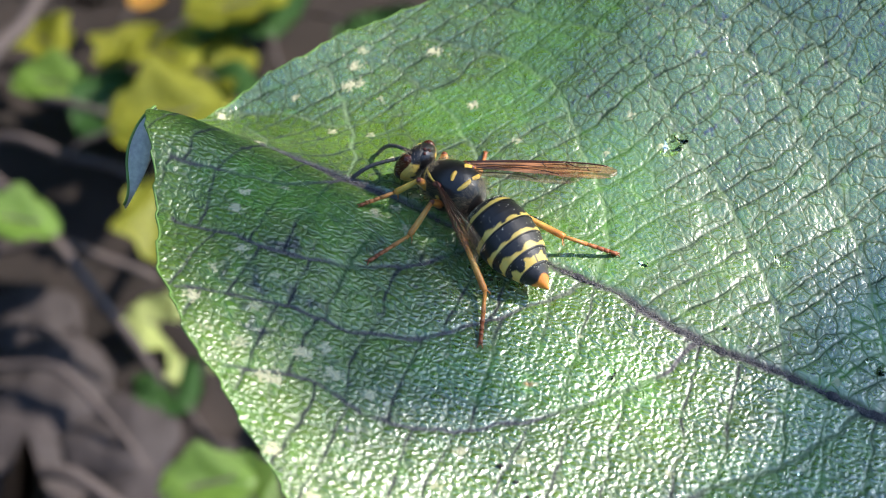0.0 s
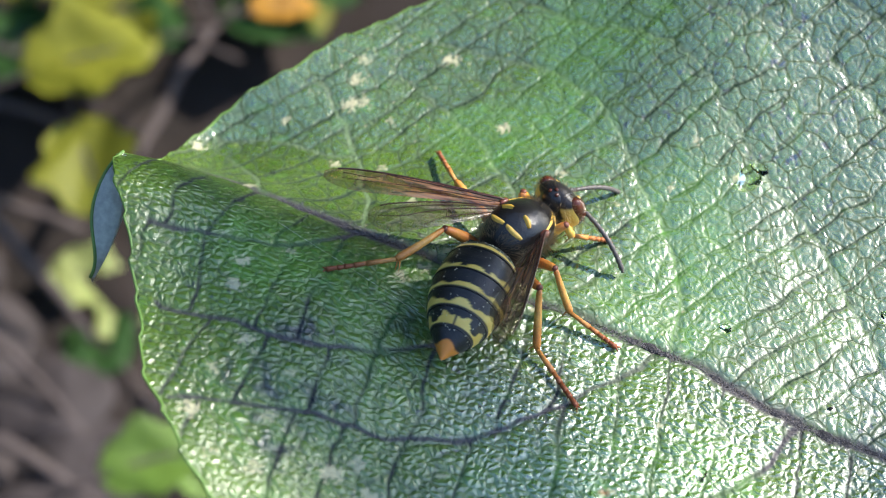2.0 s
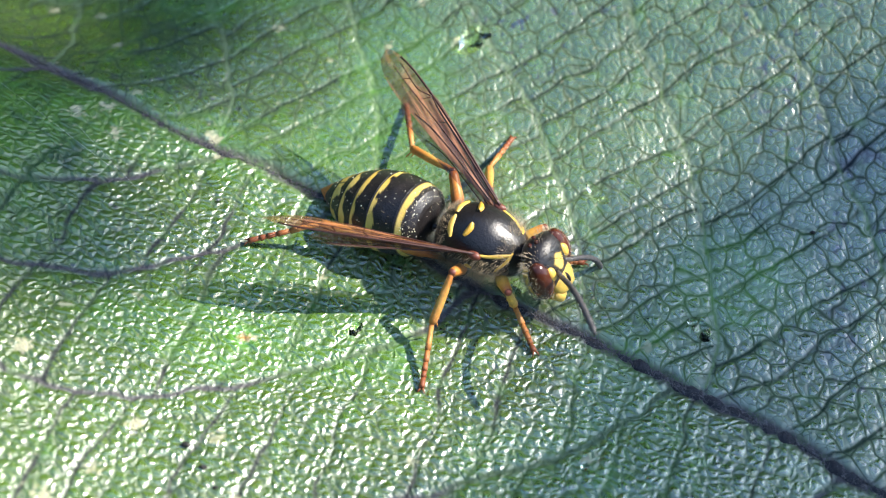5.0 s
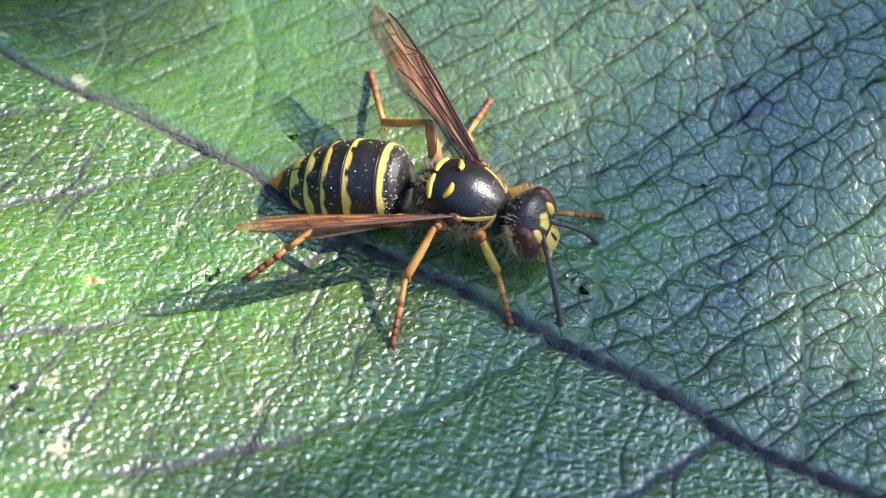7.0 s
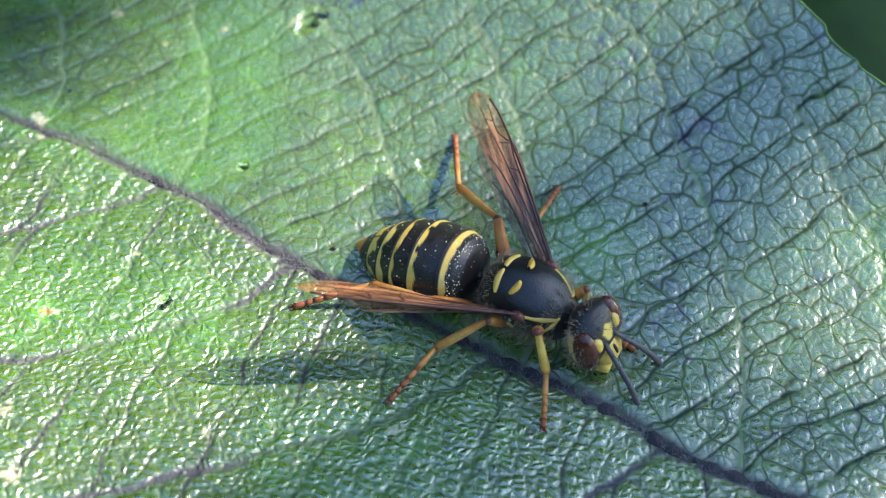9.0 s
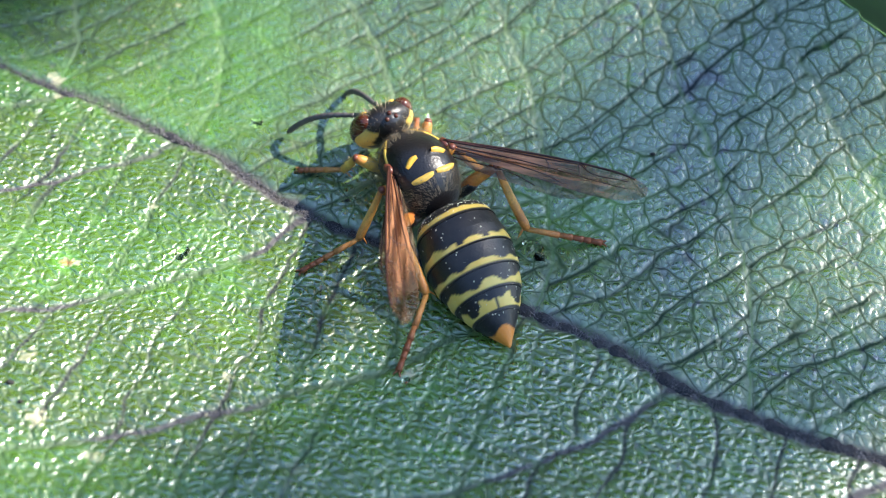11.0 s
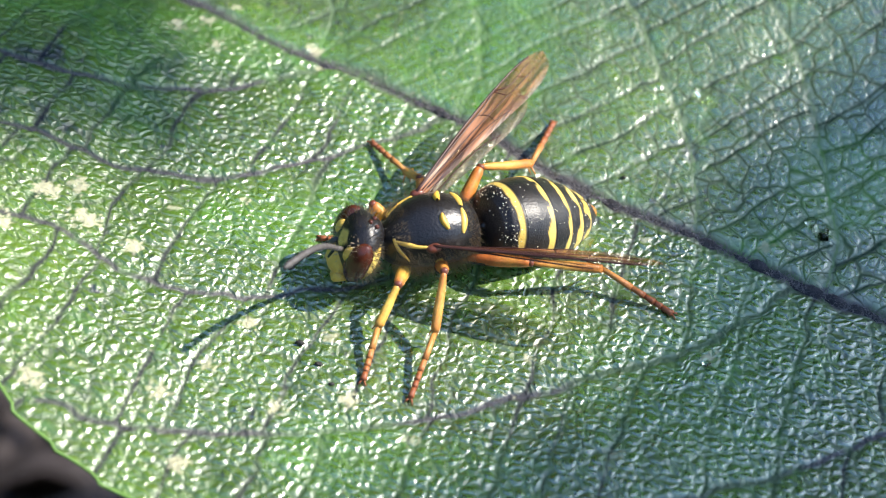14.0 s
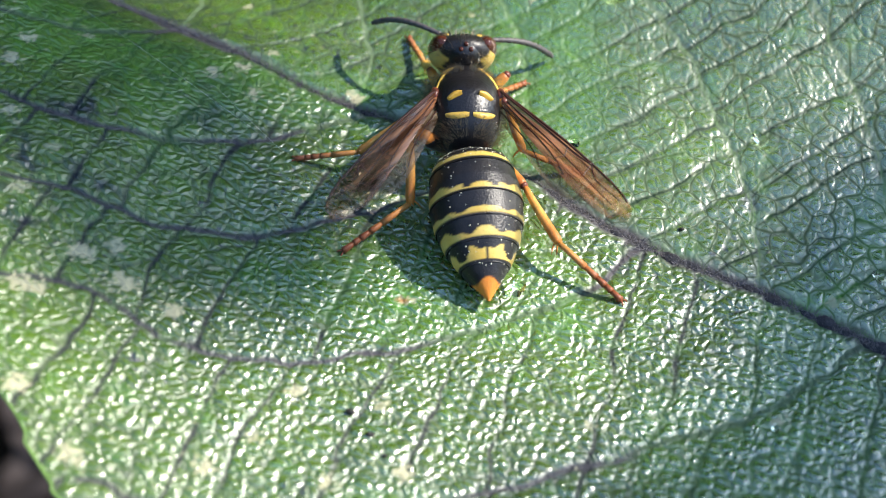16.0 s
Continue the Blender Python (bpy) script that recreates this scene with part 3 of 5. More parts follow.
def leg_material(name, stops, rough=0.42):
    """Cuticle whose colour runs along the segment; stops are (millimetres from its root, colour)."""
    m = material(name, (1, 1, 1), rough, vary=0.3, scale=1500, bump=0.00002, bump_scale=7000)
    nt = m.node_tree
    grain = nt.nodes["Principled BSDF"].inputs["Base Color"].links[0].from_socket
    tc, sep, c = nt.nodes.new("ShaderNodeTexCoord"), nt.nodes.new("ShaderNodeSeparateXYZ"), None
    nt.links.new(tc.outputs["Object"], sep.inputs[0])
    c = stops[0][1]
    for (x0, _), (x1, tint) in zip(stops, stops[1:]):
        r = nt.nodes.new("ShaderNodeMapRange")
        nt.links.new(sep.outputs[0], r.inputs[0])
        r.inputs[1].default_value, r.inputs[2].default_value = x0 * MM, x1 * MM
        c = mix_color(nt, r.outputs[0], c, tint)
    mul = nt.nodes.new("ShaderNodeMix")
    mul.data_type, mul.blend_type = "RGBA", "MULTIPLY"
    mul.inputs[0].default_value = 1.0
    nt.links.new(c, mul.inputs[6])
    nt.links.new(grain, mul.inputs[7])
    nt.links.new(mul.outputs[2], nt.nodes["Principled BSDF"].inputs["Base Color"])
    return m


THIGH = leg_material("thigh_cuticle", [(0, (0.20, 0.045, 0.016)), (1.9, (0.46, 0.13, 0.026)), (2.9, (0.62, 0.25, 0.045)), (3.7, (0.52, 0.15, 0.03))])
SHIN = leg_material("shin_cuticle", [(0, (0.50, 0.15, 0.03)), (0.5, (0.62, 0.25, 0.05)), (1.8, (0.66, 0.34, 0.075)), (3.2, (0.55, 0.20, 0.04))])
FORESHIN = leg_material("fore_shin_cuticle", [(0, (0.70, 0.38, 0.06)), (1.0, (0.74, 0.48, 0.09)), (2.0, (0.68, 0.36, 0.06)), (2.6, (0.50, 0.17, 0.04))])
FOOT = leg_material("foot_cuticle", [(0, (0.58, 0.27, 0.065)), (1.4, (0.50, 0.19, 0.05)), (2.8, (0.27, 0.075, 0.026))], 0.5)
BROWN = material("brown_cuticle", (0.16, 0.045, 0.025), 0.35, vary=0.25, scale=1200)
VEIN = material("wing_vein", (0.055, 0.018, 0.012), 0.4, vary=0.2)
EYE = material("compound_eye", (0.075, 0.020, 0.010), 0.12, vary=0.5, scale=700, bump=0.000004, bump_scale=16000)
FEELER = material("antenna_cuticle", (0.085, 0.075, 0.072), 0.5, vary=0.3, scale=2500)
POLLEN = material("pollen", (0.75, 0.70, 0.52), 0.7)
FUR = material("grey_hair", (0.34, 0.27, 0.18), 0.6, vary=0.3, scale=800)


def banded_material():
    """Black and yellow cuticle; the pattern is a pigment given on the mesh."""
    m = bpy.data.materials.new("banded_cuticle")
    m.use_nodes = True
    nt = m.node_tree
    p = nt.nodes["Principled BSDF"]
    c = mix_color(nt, noise_tex(nt, 1500), (0.010, 0.009, 0.010), (0.022, 0.018, 0.017))
    y = mix_color(nt, noise_tex(nt, 900), (0.70, 0.46, 0.085), (0.78, 0.57, 0.15))
    y = mix_color(nt, attribute(nt, "orange"), y, (0.72, 0.24, 0.03))
    nt.links.new(mix_color(nt, attribute(nt, "yellow"), c, y), p.inputs["Base Color"])
    p.inputs["Roughness"].default_value = 0.38
    tc, t, bn = nt.nodes.new("ShaderNodeTexCoord"), nt.nodes.new("ShaderNodeTexNoise"), nt.nodes.new("ShaderNodeBump")
    t.inputs["Scale"].default_value = 9000
    nt.links.new(tc.outputs["Object"], t.inputs["Vector"])
    nt.links.new(t.outputs["Fac"], bn.inputs["Height"])
    bn.inputs["Distance"].default_value = 0.000025
    nt.links.new(bn.outputs["Normal"], p.inputs["Normal"])
    return m


def wing_material(name, color, clear):
    m = bpy.data.materials.new(name)
    m.use_nodes = True
    nt = m.node_tree
    n, link = nt.nodes, nt.links.new
    p = n["Principled BSDF"]
    tc, mp, st, rr = n.new("ShaderNodeTexCoord"), n.new("ShaderNodeMapping"), n.new("ShaderNodeTexNoise"), n.new("ShaderNodeMapRange")
    mp.inputs["Scale"].default_value = (250, 2600, 0)
    st.inputs["Scale"].default_value, st.inputs["Detail"].default_value = 1.0, 3
    link(tc.outputs["Object"], mp.inputs["Vector"])
    link(mp.outputs[0], st.inputs["Vector"])
    link(st.outputs["Fac"], rr.inputs[0])
    rr.inputs[1].default_value, rr.inputs[2].default_value = 0.42, 0.62
    link(mix_color(nt, rr.outputs[0], tuple(0.4 * c for c in color), (2.6 * color[0], 3.4 * color[1], 3.6 * color[2])), p.inputs["Base Color"])
    bn = n.new("ShaderNodeBump")
    bn.inputs["Distance"].default_value = 0.00006
    link(st.outputs["Fac"], bn.inputs["Height"])
    link(bn.outputs["Normal"], p.inputs["Normal"])
    p.inputs["Roughness"].default_value = 0.27
    p.inputs["Specular IOR Level"].default_value = 0.65
    tr, mx = n.new("ShaderNodeBsdfTransparent"), n.new("ShaderNodeMixShader")
    tr.inputs["Color"].default_value = (0.90, 0.83, 0.72, 1)
    r = n.new("ShaderNodeMapRange")
    link(noise_tex(nt, 500, 3), r.inputs[0])
    r.inputs[3].default_value, r.inputs[4].default_value = clear - 0.1, clear + 0.1
    sep, tipward = n.new("ShaderNodeSeparateXYZ"), n.new("ShaderNodeMapRange")
    link(tc.outputs["Object"], sep.inputs[0])
    link(sep.outputs[0], tipward.inputs[0])
    tipward.inputs[1].default_value, tipward.inputs[2].default_value = 0.0055, 0.0105
    tipward.inputs[3].default_value, tipward.inputs[4].default_value = 0.0, 0.42
    link(math_node(nt, "ADD", r.outputs[0], tipward.outputs[0]), mx.inputs[0])
    link(p.outputs[0], mx.inputs[1])
    link(tr.outputs[0], mx.inputs[2])
    link(mx.outputs[0], n["Material Output"].inputs["Surface"])
    return m


BANDED = banded_material()
FOREWING = wing_material("smoky_wing", (0.165, 0.055, 0.024), 0.15)
HINDWING = wing_material("clear_wing", (0.11, 0.06, 0.035), 0.42)


def loft(bm, stations, sides=36):
    """Rings of (x, z, half width, half height) joined along x."""
    rings = []
    for x, z, ry, rz in stations:
        rings.append([bm.verts.new((x * MM, ry * math.sin(a) * MM, (z + rz * math.cos(a)) * MM)) for a in (2 * math.pi * k / sides for k in range(sides))])
    for a, b in zip(rings, rings[1:]):
        for k in range(sides):
            bm.faces.new((a[k], b[k], b[(k + 1) % sides], a[(k + 1) % sides]))
    bm.faces.new(rings[0])
    bm.faces.new(rings[-1][::-1])
    return rings


def dense(stations, n):
    s = np.array(stations, float)
    xs = np.linspace(0, len(s) - 1, n)
    pts = spline(s, 1e9)
    c = np.vstack([2 * s[0] - s[1], s, 2 * s[-1] - s[-2]])
    out = []
    for q in xs:
        i = min(int(q), len(s) - 2)
        u = q - i
        a, b, d, e = c[i], c[i + 1], c[i + 2], c[i + 3]
        out.append(0.5 * (2 * b + (d - a) * u + (2 * a - 5 * b + 4 * d - e) * u * u + (3 * b - a - 3 * d + e) * u ** 3))
    return out


def ball(bm, c, r, turn=0.0, seg=24, rings=16, power=1.0):
    """An ellipsoid at c with radii r, leaning by turn degrees about y."""
    m = Matrix.Translation(Vector(c) * MM) @ Matrix.Rotation(radians(turn), 4, "Y") @ Matrix.Diagonal((r[0] * MM, r[1] * MM, r[2] * MM, 1))
    bmesh.ops.create_uvsphere(bm, u_segments=seg, v_segments=rings, radius=1.0, matrix=m)


GASTER = [(0, -.1, .22, .22), (-.35, -.15, .30, .28), (-.48, -.15, 1.0, .9), (-.62, -.12, 1.65, 1.5), (-.95, -.1, 2.05, 1.9), (-1.6, -.12, 2.32, 2.15), (-2.6, -.18, 2.50, 2.28),
          (-3.6, -.25, 2.55, 2.28), (-4.7, -.32, 2.42, 2.12), (-5.8, -.40, 2.08, 1.80), (-6.8, -.48, 1.58, 1.36), (-7.7, -.55, .98, .86), (-8.5, -.6, .38, .36), (-8.95, -.62, .06, .06)]
PLATES = [(-.36, -1.72), (-1.60, -3.62), (-3.46, -4.98), (-4.82, -6.16), (-6.02, -7.26), (-7.14, -8.95)]
THORAX = [(.1, -.3, .5, .55), (.35, -.2, 1.15, 1.15), (.9, 0, 1.6, 1.55), (1.7, .15, 1.88, 1.78), (2.6, .22, 2.0, 1.88), (3.5, .16, 1.96, 1.78), (4.35, -.02, 1.76, 1.54), (5.0, -.18, 1.42, 1.24), (5.5, -.3, .95, .88)]


def profile(table, x):
    t = np.array(sorted(table))
    return [np.interp(x, t[:, 0], t[:, k]) for k in (1, 2, 3)]


def on_thorax(x, ang, off=0.0):
    z, ry, rz = profile(THORAX, x)
    a = radians(ang)
    return Vector((x, (ry + off) * math.sin(a), z + (rz + off) * math.cos(a)))


def patch_on_thorax(bm, path, width, off=0.05):
    """A raised rounded strip along (x, angle) points of the thorax."""
    pts = spline(path, 0.9 if len(path) > 2 else 4)
    if len(pts) < 8:
        pts = np.array([np.array(path[0]) + (np.array(path[-1]) - np.array(path[0])) * k / 9 for k in range(10)])
    p3 = [on_thorax(x, a, 0.0) for x, a in pts]
    rows = []
    for i, p in enumerate(p3):
        d = (p3[min(i + 1, len(p3) - 1)] - p3[max(i - 1, 0)]).normalized()
        c = Vector((p.x, 0, profile(THORAX, p.x)[0]))
        up = (p - c).normalized()
        s = d.cross(up).normalized()
        u = i / (len(p3) - 1)
        w = width * (0.35 + 0.65 * math.sin(math.pi * min(max(u, 0.02), 0.98)) ** 0.5)
        rows.append([bm.verts.new((p + s * w * v + up * (off * (1 - v * v) ** 0.5 * 1.2 - 0.02 + 0.02 * (1 - abs(v)))) * MM) for v in (-1, -0.6, 0, 0.6, 1)])
    for a, b in zip(rows, rows[1:]):
        for j in range(4):
            bm.faces.new((a[j], a[j + 1], b[j + 1], b[j]))


def yellow_of(k, x, a):
    """How yellow the back plate k is at x and angle a from the top."""
    s = abs((a + math.pi) % (2 * math.pi) - math.pi)
    w = 0.07 * math.sin(7 * s + k) + 0.06 * math.sin(13 * s + 2 * k)
    if k == 0:
        lo, hi = -1.58, -1.22 + w * 0.5
    elif k == 1:
        if 0.20 < s < 0.42 and x > -3.44:
            return 0.0
        lo, hi = -3.52, -3.26 + 0.22 * min(1, s / 1.2) + w
    elif k == 2:
        lo, hi = -4.88, -4.62 + 0.12 * math.cos(4 * s) + 0.1 * min(1, s) + w
    elif k == 3:
        lo, hi = -6.04, -5.60 + 0.20 * math.cos(5.2 * s) - 0.1 * math.cos(2 * s) + w
    elif k == 4:
        lo, hi = -7.12, -6.50 + w
        if s < 0.07 or math.hypot((x + 6.75) / 0.26, (s - 0.95) / 0.26) < 1 or (x > -6.72 and 0.55 < s < 1.1):
            return 0.0
    else:
        lo, hi = -9.5, -7.98 + 0.12 * math.cos(3 * s)
    return min(max((hi - x) / 0.05, 0), 1) * min(max((x - lo) / 0.05, 0), 1)


def plate(k, parent):
    x0, x1 = PLATES[k]
    n, sides = 26, 72
    verts, faces, yellow = [], [], []
    for i in range(n + 1):
        u = i / n
        x = x0 + (x1 - x0) * u
        z, ry, rz = profile(GASTER, x)
        flare = 0.05 * u if k < 5 else 0
        for j in range(sides):
            a = 2 * math.pi * j / sides
            verts.append((x * MM, (ry + flare) * math.sin(a) * MM, (z + (rz + flare) * math.cos(a)) * MM))
            yellow.append(yellow_of(k, x, a))
    for i in range(n):
        for j in range(sides):
            faces.append((i * sides + j, (i + 1) * sides + j, (i + 1) * sides + (j + 1) % sides, i * sides + (j + 1) % sides))
    faces.append([n * sides + j for j in range(sides)])
    return grid_mesh("back_plate", verts, faces, BANDED, parent, {"yellow": yellow, "orange": [float(k == 5)] * len(yellow)})


def wing_outline(length, width, u):
    """Leading and trailing edge of a wing at u, 0 at the root and 1 at the tip."""
    lead = -0.10 * width * math.sin(math.pi * u)
    trail = width * (0.16 + 0.84 * min(1, u / 0.75) ** 0.8)
    if u > 0.80:
        q = (u - 0.80) / 0.20
        r = math.sqrt(max(0, 1 - q * q))
        mid = 0.42 * width
        lead, trail = mid + (lead - mid) * r, mid + (trail - mid) * r
    return lead, trail


def build_wing(name, length, width, side, mat, veins, parent, label):
    """A thin corrugated membrane along +x with raised veins; side +1 for the left."""
    bm = bmesh.new()
    n, m = 40, 12
    rows = []

    def spot_at(u, v, lift=0.0):
        lead, trail = wing_outline(length, width, min(u, 0.999))
        z = 0.06 * math.sin(v * 9 + 1.5 * u) * (1 - 0.5 * u) + 0.25 * math.sin(u * 2.2) - 0.16 * v * v * width + lift
        return Vector((length * u, side * (lead + (trail - lead) * v), z)) * MM

    for i in range(n + 1):
        rows.append([bm.verts.new(spot_at(i / n, j / m)) for j in range(m + 1)])
    for a, b in zip(rows, rows[1:]):
        for j in range(m):
            bm.faces.new((a[j], a[j + 1], b[j + 1], b[j]))
    wing = part(name, bm, mat, parent, label)
    for line, r in veins:
        bm = bmesh.new()
        pts = spline(line, 0.03)
        tube(bm, [spot_at(u, v, 0.015) for u, v in pts], [r * MM * (1 - 0.35 * i / len(pts)) for i in range(len(pts))], 6)
        part("vein", bm, VEIN, wing)
    return wing


FORE_VEINS = [([(0, .05), (.3, .02), (.7, .02), (.93, .05)], .085), ([(0, .2), (.3, .16), (.55, .14), (.66, .05)], .06), ([(.02, .45), (.3, .42), (.5, .45), (.75, .5), (.9, .55)], .035),
              ([(.05, .75), (.3, .72), (.5, .78), (.62, .92)], .035), ([(.50, .14), (.53, .45), (.52, .78)], .03), ([(.66, .05), (.74, .3), (.9, .25)], .035), ([(.66, .1), (.68, .48)], .03), ([(.8, .28), (.82, .52)], .028)]
HIND_VEINS = [([(0, .06), (.4, .03), (.9, .06)], .06), ([(.02, .35), (.4, .35), (.75, .5), (.93, .45)], .04), ([(.03, .65), (.4, .72), (.6, .9)], .038), ([(.4, .35), (.42, .72)], .034), ([(.02, .2), (.5, .18), (.85, .25)], .034)]

HIPS = {"front": (4.1, 0.75, -1.45), "middle": (2.5, 1.0, -1.7), "hind": (1.1, 0.9, -1.6)}
BONES = {"front": (2.7, 2.4, 2.9), "middle": (3.2, 3.2, 3.7), "hind": (3.9, 4.0, 4.5)}
WING_ROOT = (3.20, 1.86, 1.22)
FEELER_ROOT = (7.60, 0.42, 0.20)


def limb(bm, length, r0, r1, r2, sides=12, bow=0.0, n=12):
    pts, rad = [], []
    for i in range(n + 1):
        u = i / n
        pts.append((length * u * MM, 0, bow * math.sin(math.pi * u) * MM))
        r = r0 + (r1 - r0) * min(1, u / 0.55) if u < 0.55 else r1 + (r2 - r1) * (u - 0.55) / 0.45
        rad.append(r * MM * (0.75 if i in (0, n) else 1))
    tube(bm, pts, rad, sides)


def build_leg(kind, side, wasp):
    lf, lt, ls = BONES[kind]
    thick = {"front": 1.06, "middle": 1.02, "hind": 1.10}[kind]
    hx, hy, hz = HIPS[kind]
    bm = bmesh.new()
    ball(bm, (hx, side * (hy - 0.1), hz + 0.35), (.5 * thick, .42, .62), 0, 14, 10)
    part("coxa", bm, BLACK, wasp, "black hairy leg base")
    bm = bmesh.new()
    limb(bm, lf, .20 * thick, .36 * thick, .25 * thick, bow=0.1)
    femur = part("femur", bm, FORESHIN if kind == "front" else THIGH, wasp, "orange upper leg")
    bm = bmesh.new()
    limb(bm, lf * 0.56, .215 * thick, .345 * thick, .37 * thick, n=10)
    part("femur_base", bm, BLACK, femur, "dark base of the upper leg")
    bm = bmesh.new()
    ball(bm, (lf - .02, 0, 0), (.17 * thick, .225 * thick, .215 * thick), 0, 14, 10)
    part("knee", bm, BROWN, femur, "red-brown knee joint")
    bm = bmesh.new()
    limb(bm, lt, .16 * thick, .24 * thick, .25 * thick, bow=-0.05)
    for k, s in ((0, 1), (1, -1)):
        tube(bm, [((lt - .15) * MM, s * .12 * MM, -.15 * MM), ((lt + .1) * MM, s * .2 * MM, -.5 * MM), ((lt + .3) * MM, s * .22 * MM, -.72 * MM)], [.06 * MM, .045 * MM, .01 * MM], 5)
    hair = random.Random(3 * len(kind) + side)
    for i in range(70):
        u, a = hair.uniform(.05, .95), hair.uniform(0, 6.28)
        b0 = Vector((u * lt, .22 * thick * math.sin(a), .22 * thick * math.cos(a)))
        w = Vector((0, math.cos(a), -math.sin(a))) * .010
        bm.faces.new([bm.verts.new(q * MM) for q in (b0 - w, b0 + w, b0 + Vector((.12, .13 * math.sin(a), .13 * math.cos(a))))])
    tibia = part("tibia", bm, FORESHIN if kind == "front" else SHIN, femur, "yellow-orange shin with two spurs")
    bm = bmesh.new()
    cuts = [0, .42, .60, .74, .84, 1.0]
    for a, b in zip(cuts, cuts[1:]):
        tube(bm, [(a * ls * MM, 0, 0), ((a * .3 + b * .7) * ls * MM, 0, 0), (b * ls * MM, 0, -.01 * MM)], [.135 * thick * MM, .16 * thick * MM, .185 * thick * MM], 8)
    for s in (1, -1):
        tube(bm, [((ls - .05) * MM, 0, 0), ((ls + .22) * MM, s * .16 * MM, .04 * MM), ((ls + .36) * MM, s * .22 * MM, -.1 * MM)], [.07 * MM, .05 * MM, .012 * MM], 5)
    rnd = random.Random(len(kind) + side)
    for i in range(40):
        u, a = rnd.uniform(.02, .98), rnd.uniform(0, 6.28)
        r = .13 * thick
        b0 = Vector((u * ls, r * math.sin(a), r * math.cos(a)))
        tip = b0 + Vector((.16, .13 * math.sin(a), .13 * math.cos(a)))
        w = Vector((0, math.cos(a), -math.sin(a))) * .016
        bm.faces.new([bm.verts.new((b0 - w) * MM), bm.verts.new((b0 + w) * MM), bm.verts.new(tip * MM)])
    tarsus = part("tarsus", bm, FOOT, femur, "rust-brown jointed foot with claws")
    return femur, tibia, tarsus


def head_shell(wasp):
    """The head capsule, black with yellow cheeks and a yellow brow, the pigment given on the mesh."""
    n, sides = 64, 96
    verts, faces, yellow = [], [], []
    for i in range(n + 1):
        u = math.pi * (0.004 + 0.992 * i / n)
        for j in range(sides):
            a = 2 * math.pi * j / sides
            x, y, z = .92 * math.sin(u) * math.cos(a), 1.62 * math.sin(u) * math.sin(a), 1.48 * math.cos(u)
            verts.append((x * MM, y * MM, z * MM))
            wave = .05 * math.sin(9 * z) + .04 * math.sin(14 * z + 1)
            cheek = min((x + .72 + wave) / .06, (.30 - x) / .06, (abs(y) - .84 + .1 * z) / .06, (.98 - z) / .1)
            brow = min((x - .2) / .1, (z + .06) / .06, (.72 + .14 * math.cos(7 * y) - z) / .06, (.20 + .42 * max(z, 0) - abs(y)) / .06)
            yellow.append(min(max(max(cheek, brow), 0), 1))
    for i in range(n):
        for j in range(sides):
            k = (j + 1) % sides
            faces.append((i * sides + j, (i + 1) * sides + j, (i + 1) * sides + k, i * sides + k))
    faces += [list(range(sides))[::-1], [n * sides + j for j in range(sides)]]
    head = grid_mesh("head", verts, faces, BANDED, wasp, {"yellow": yellow, "orange": [0.0] * len(yellow)})
    return tagged(head, "black head with yellow cheeks and brow")


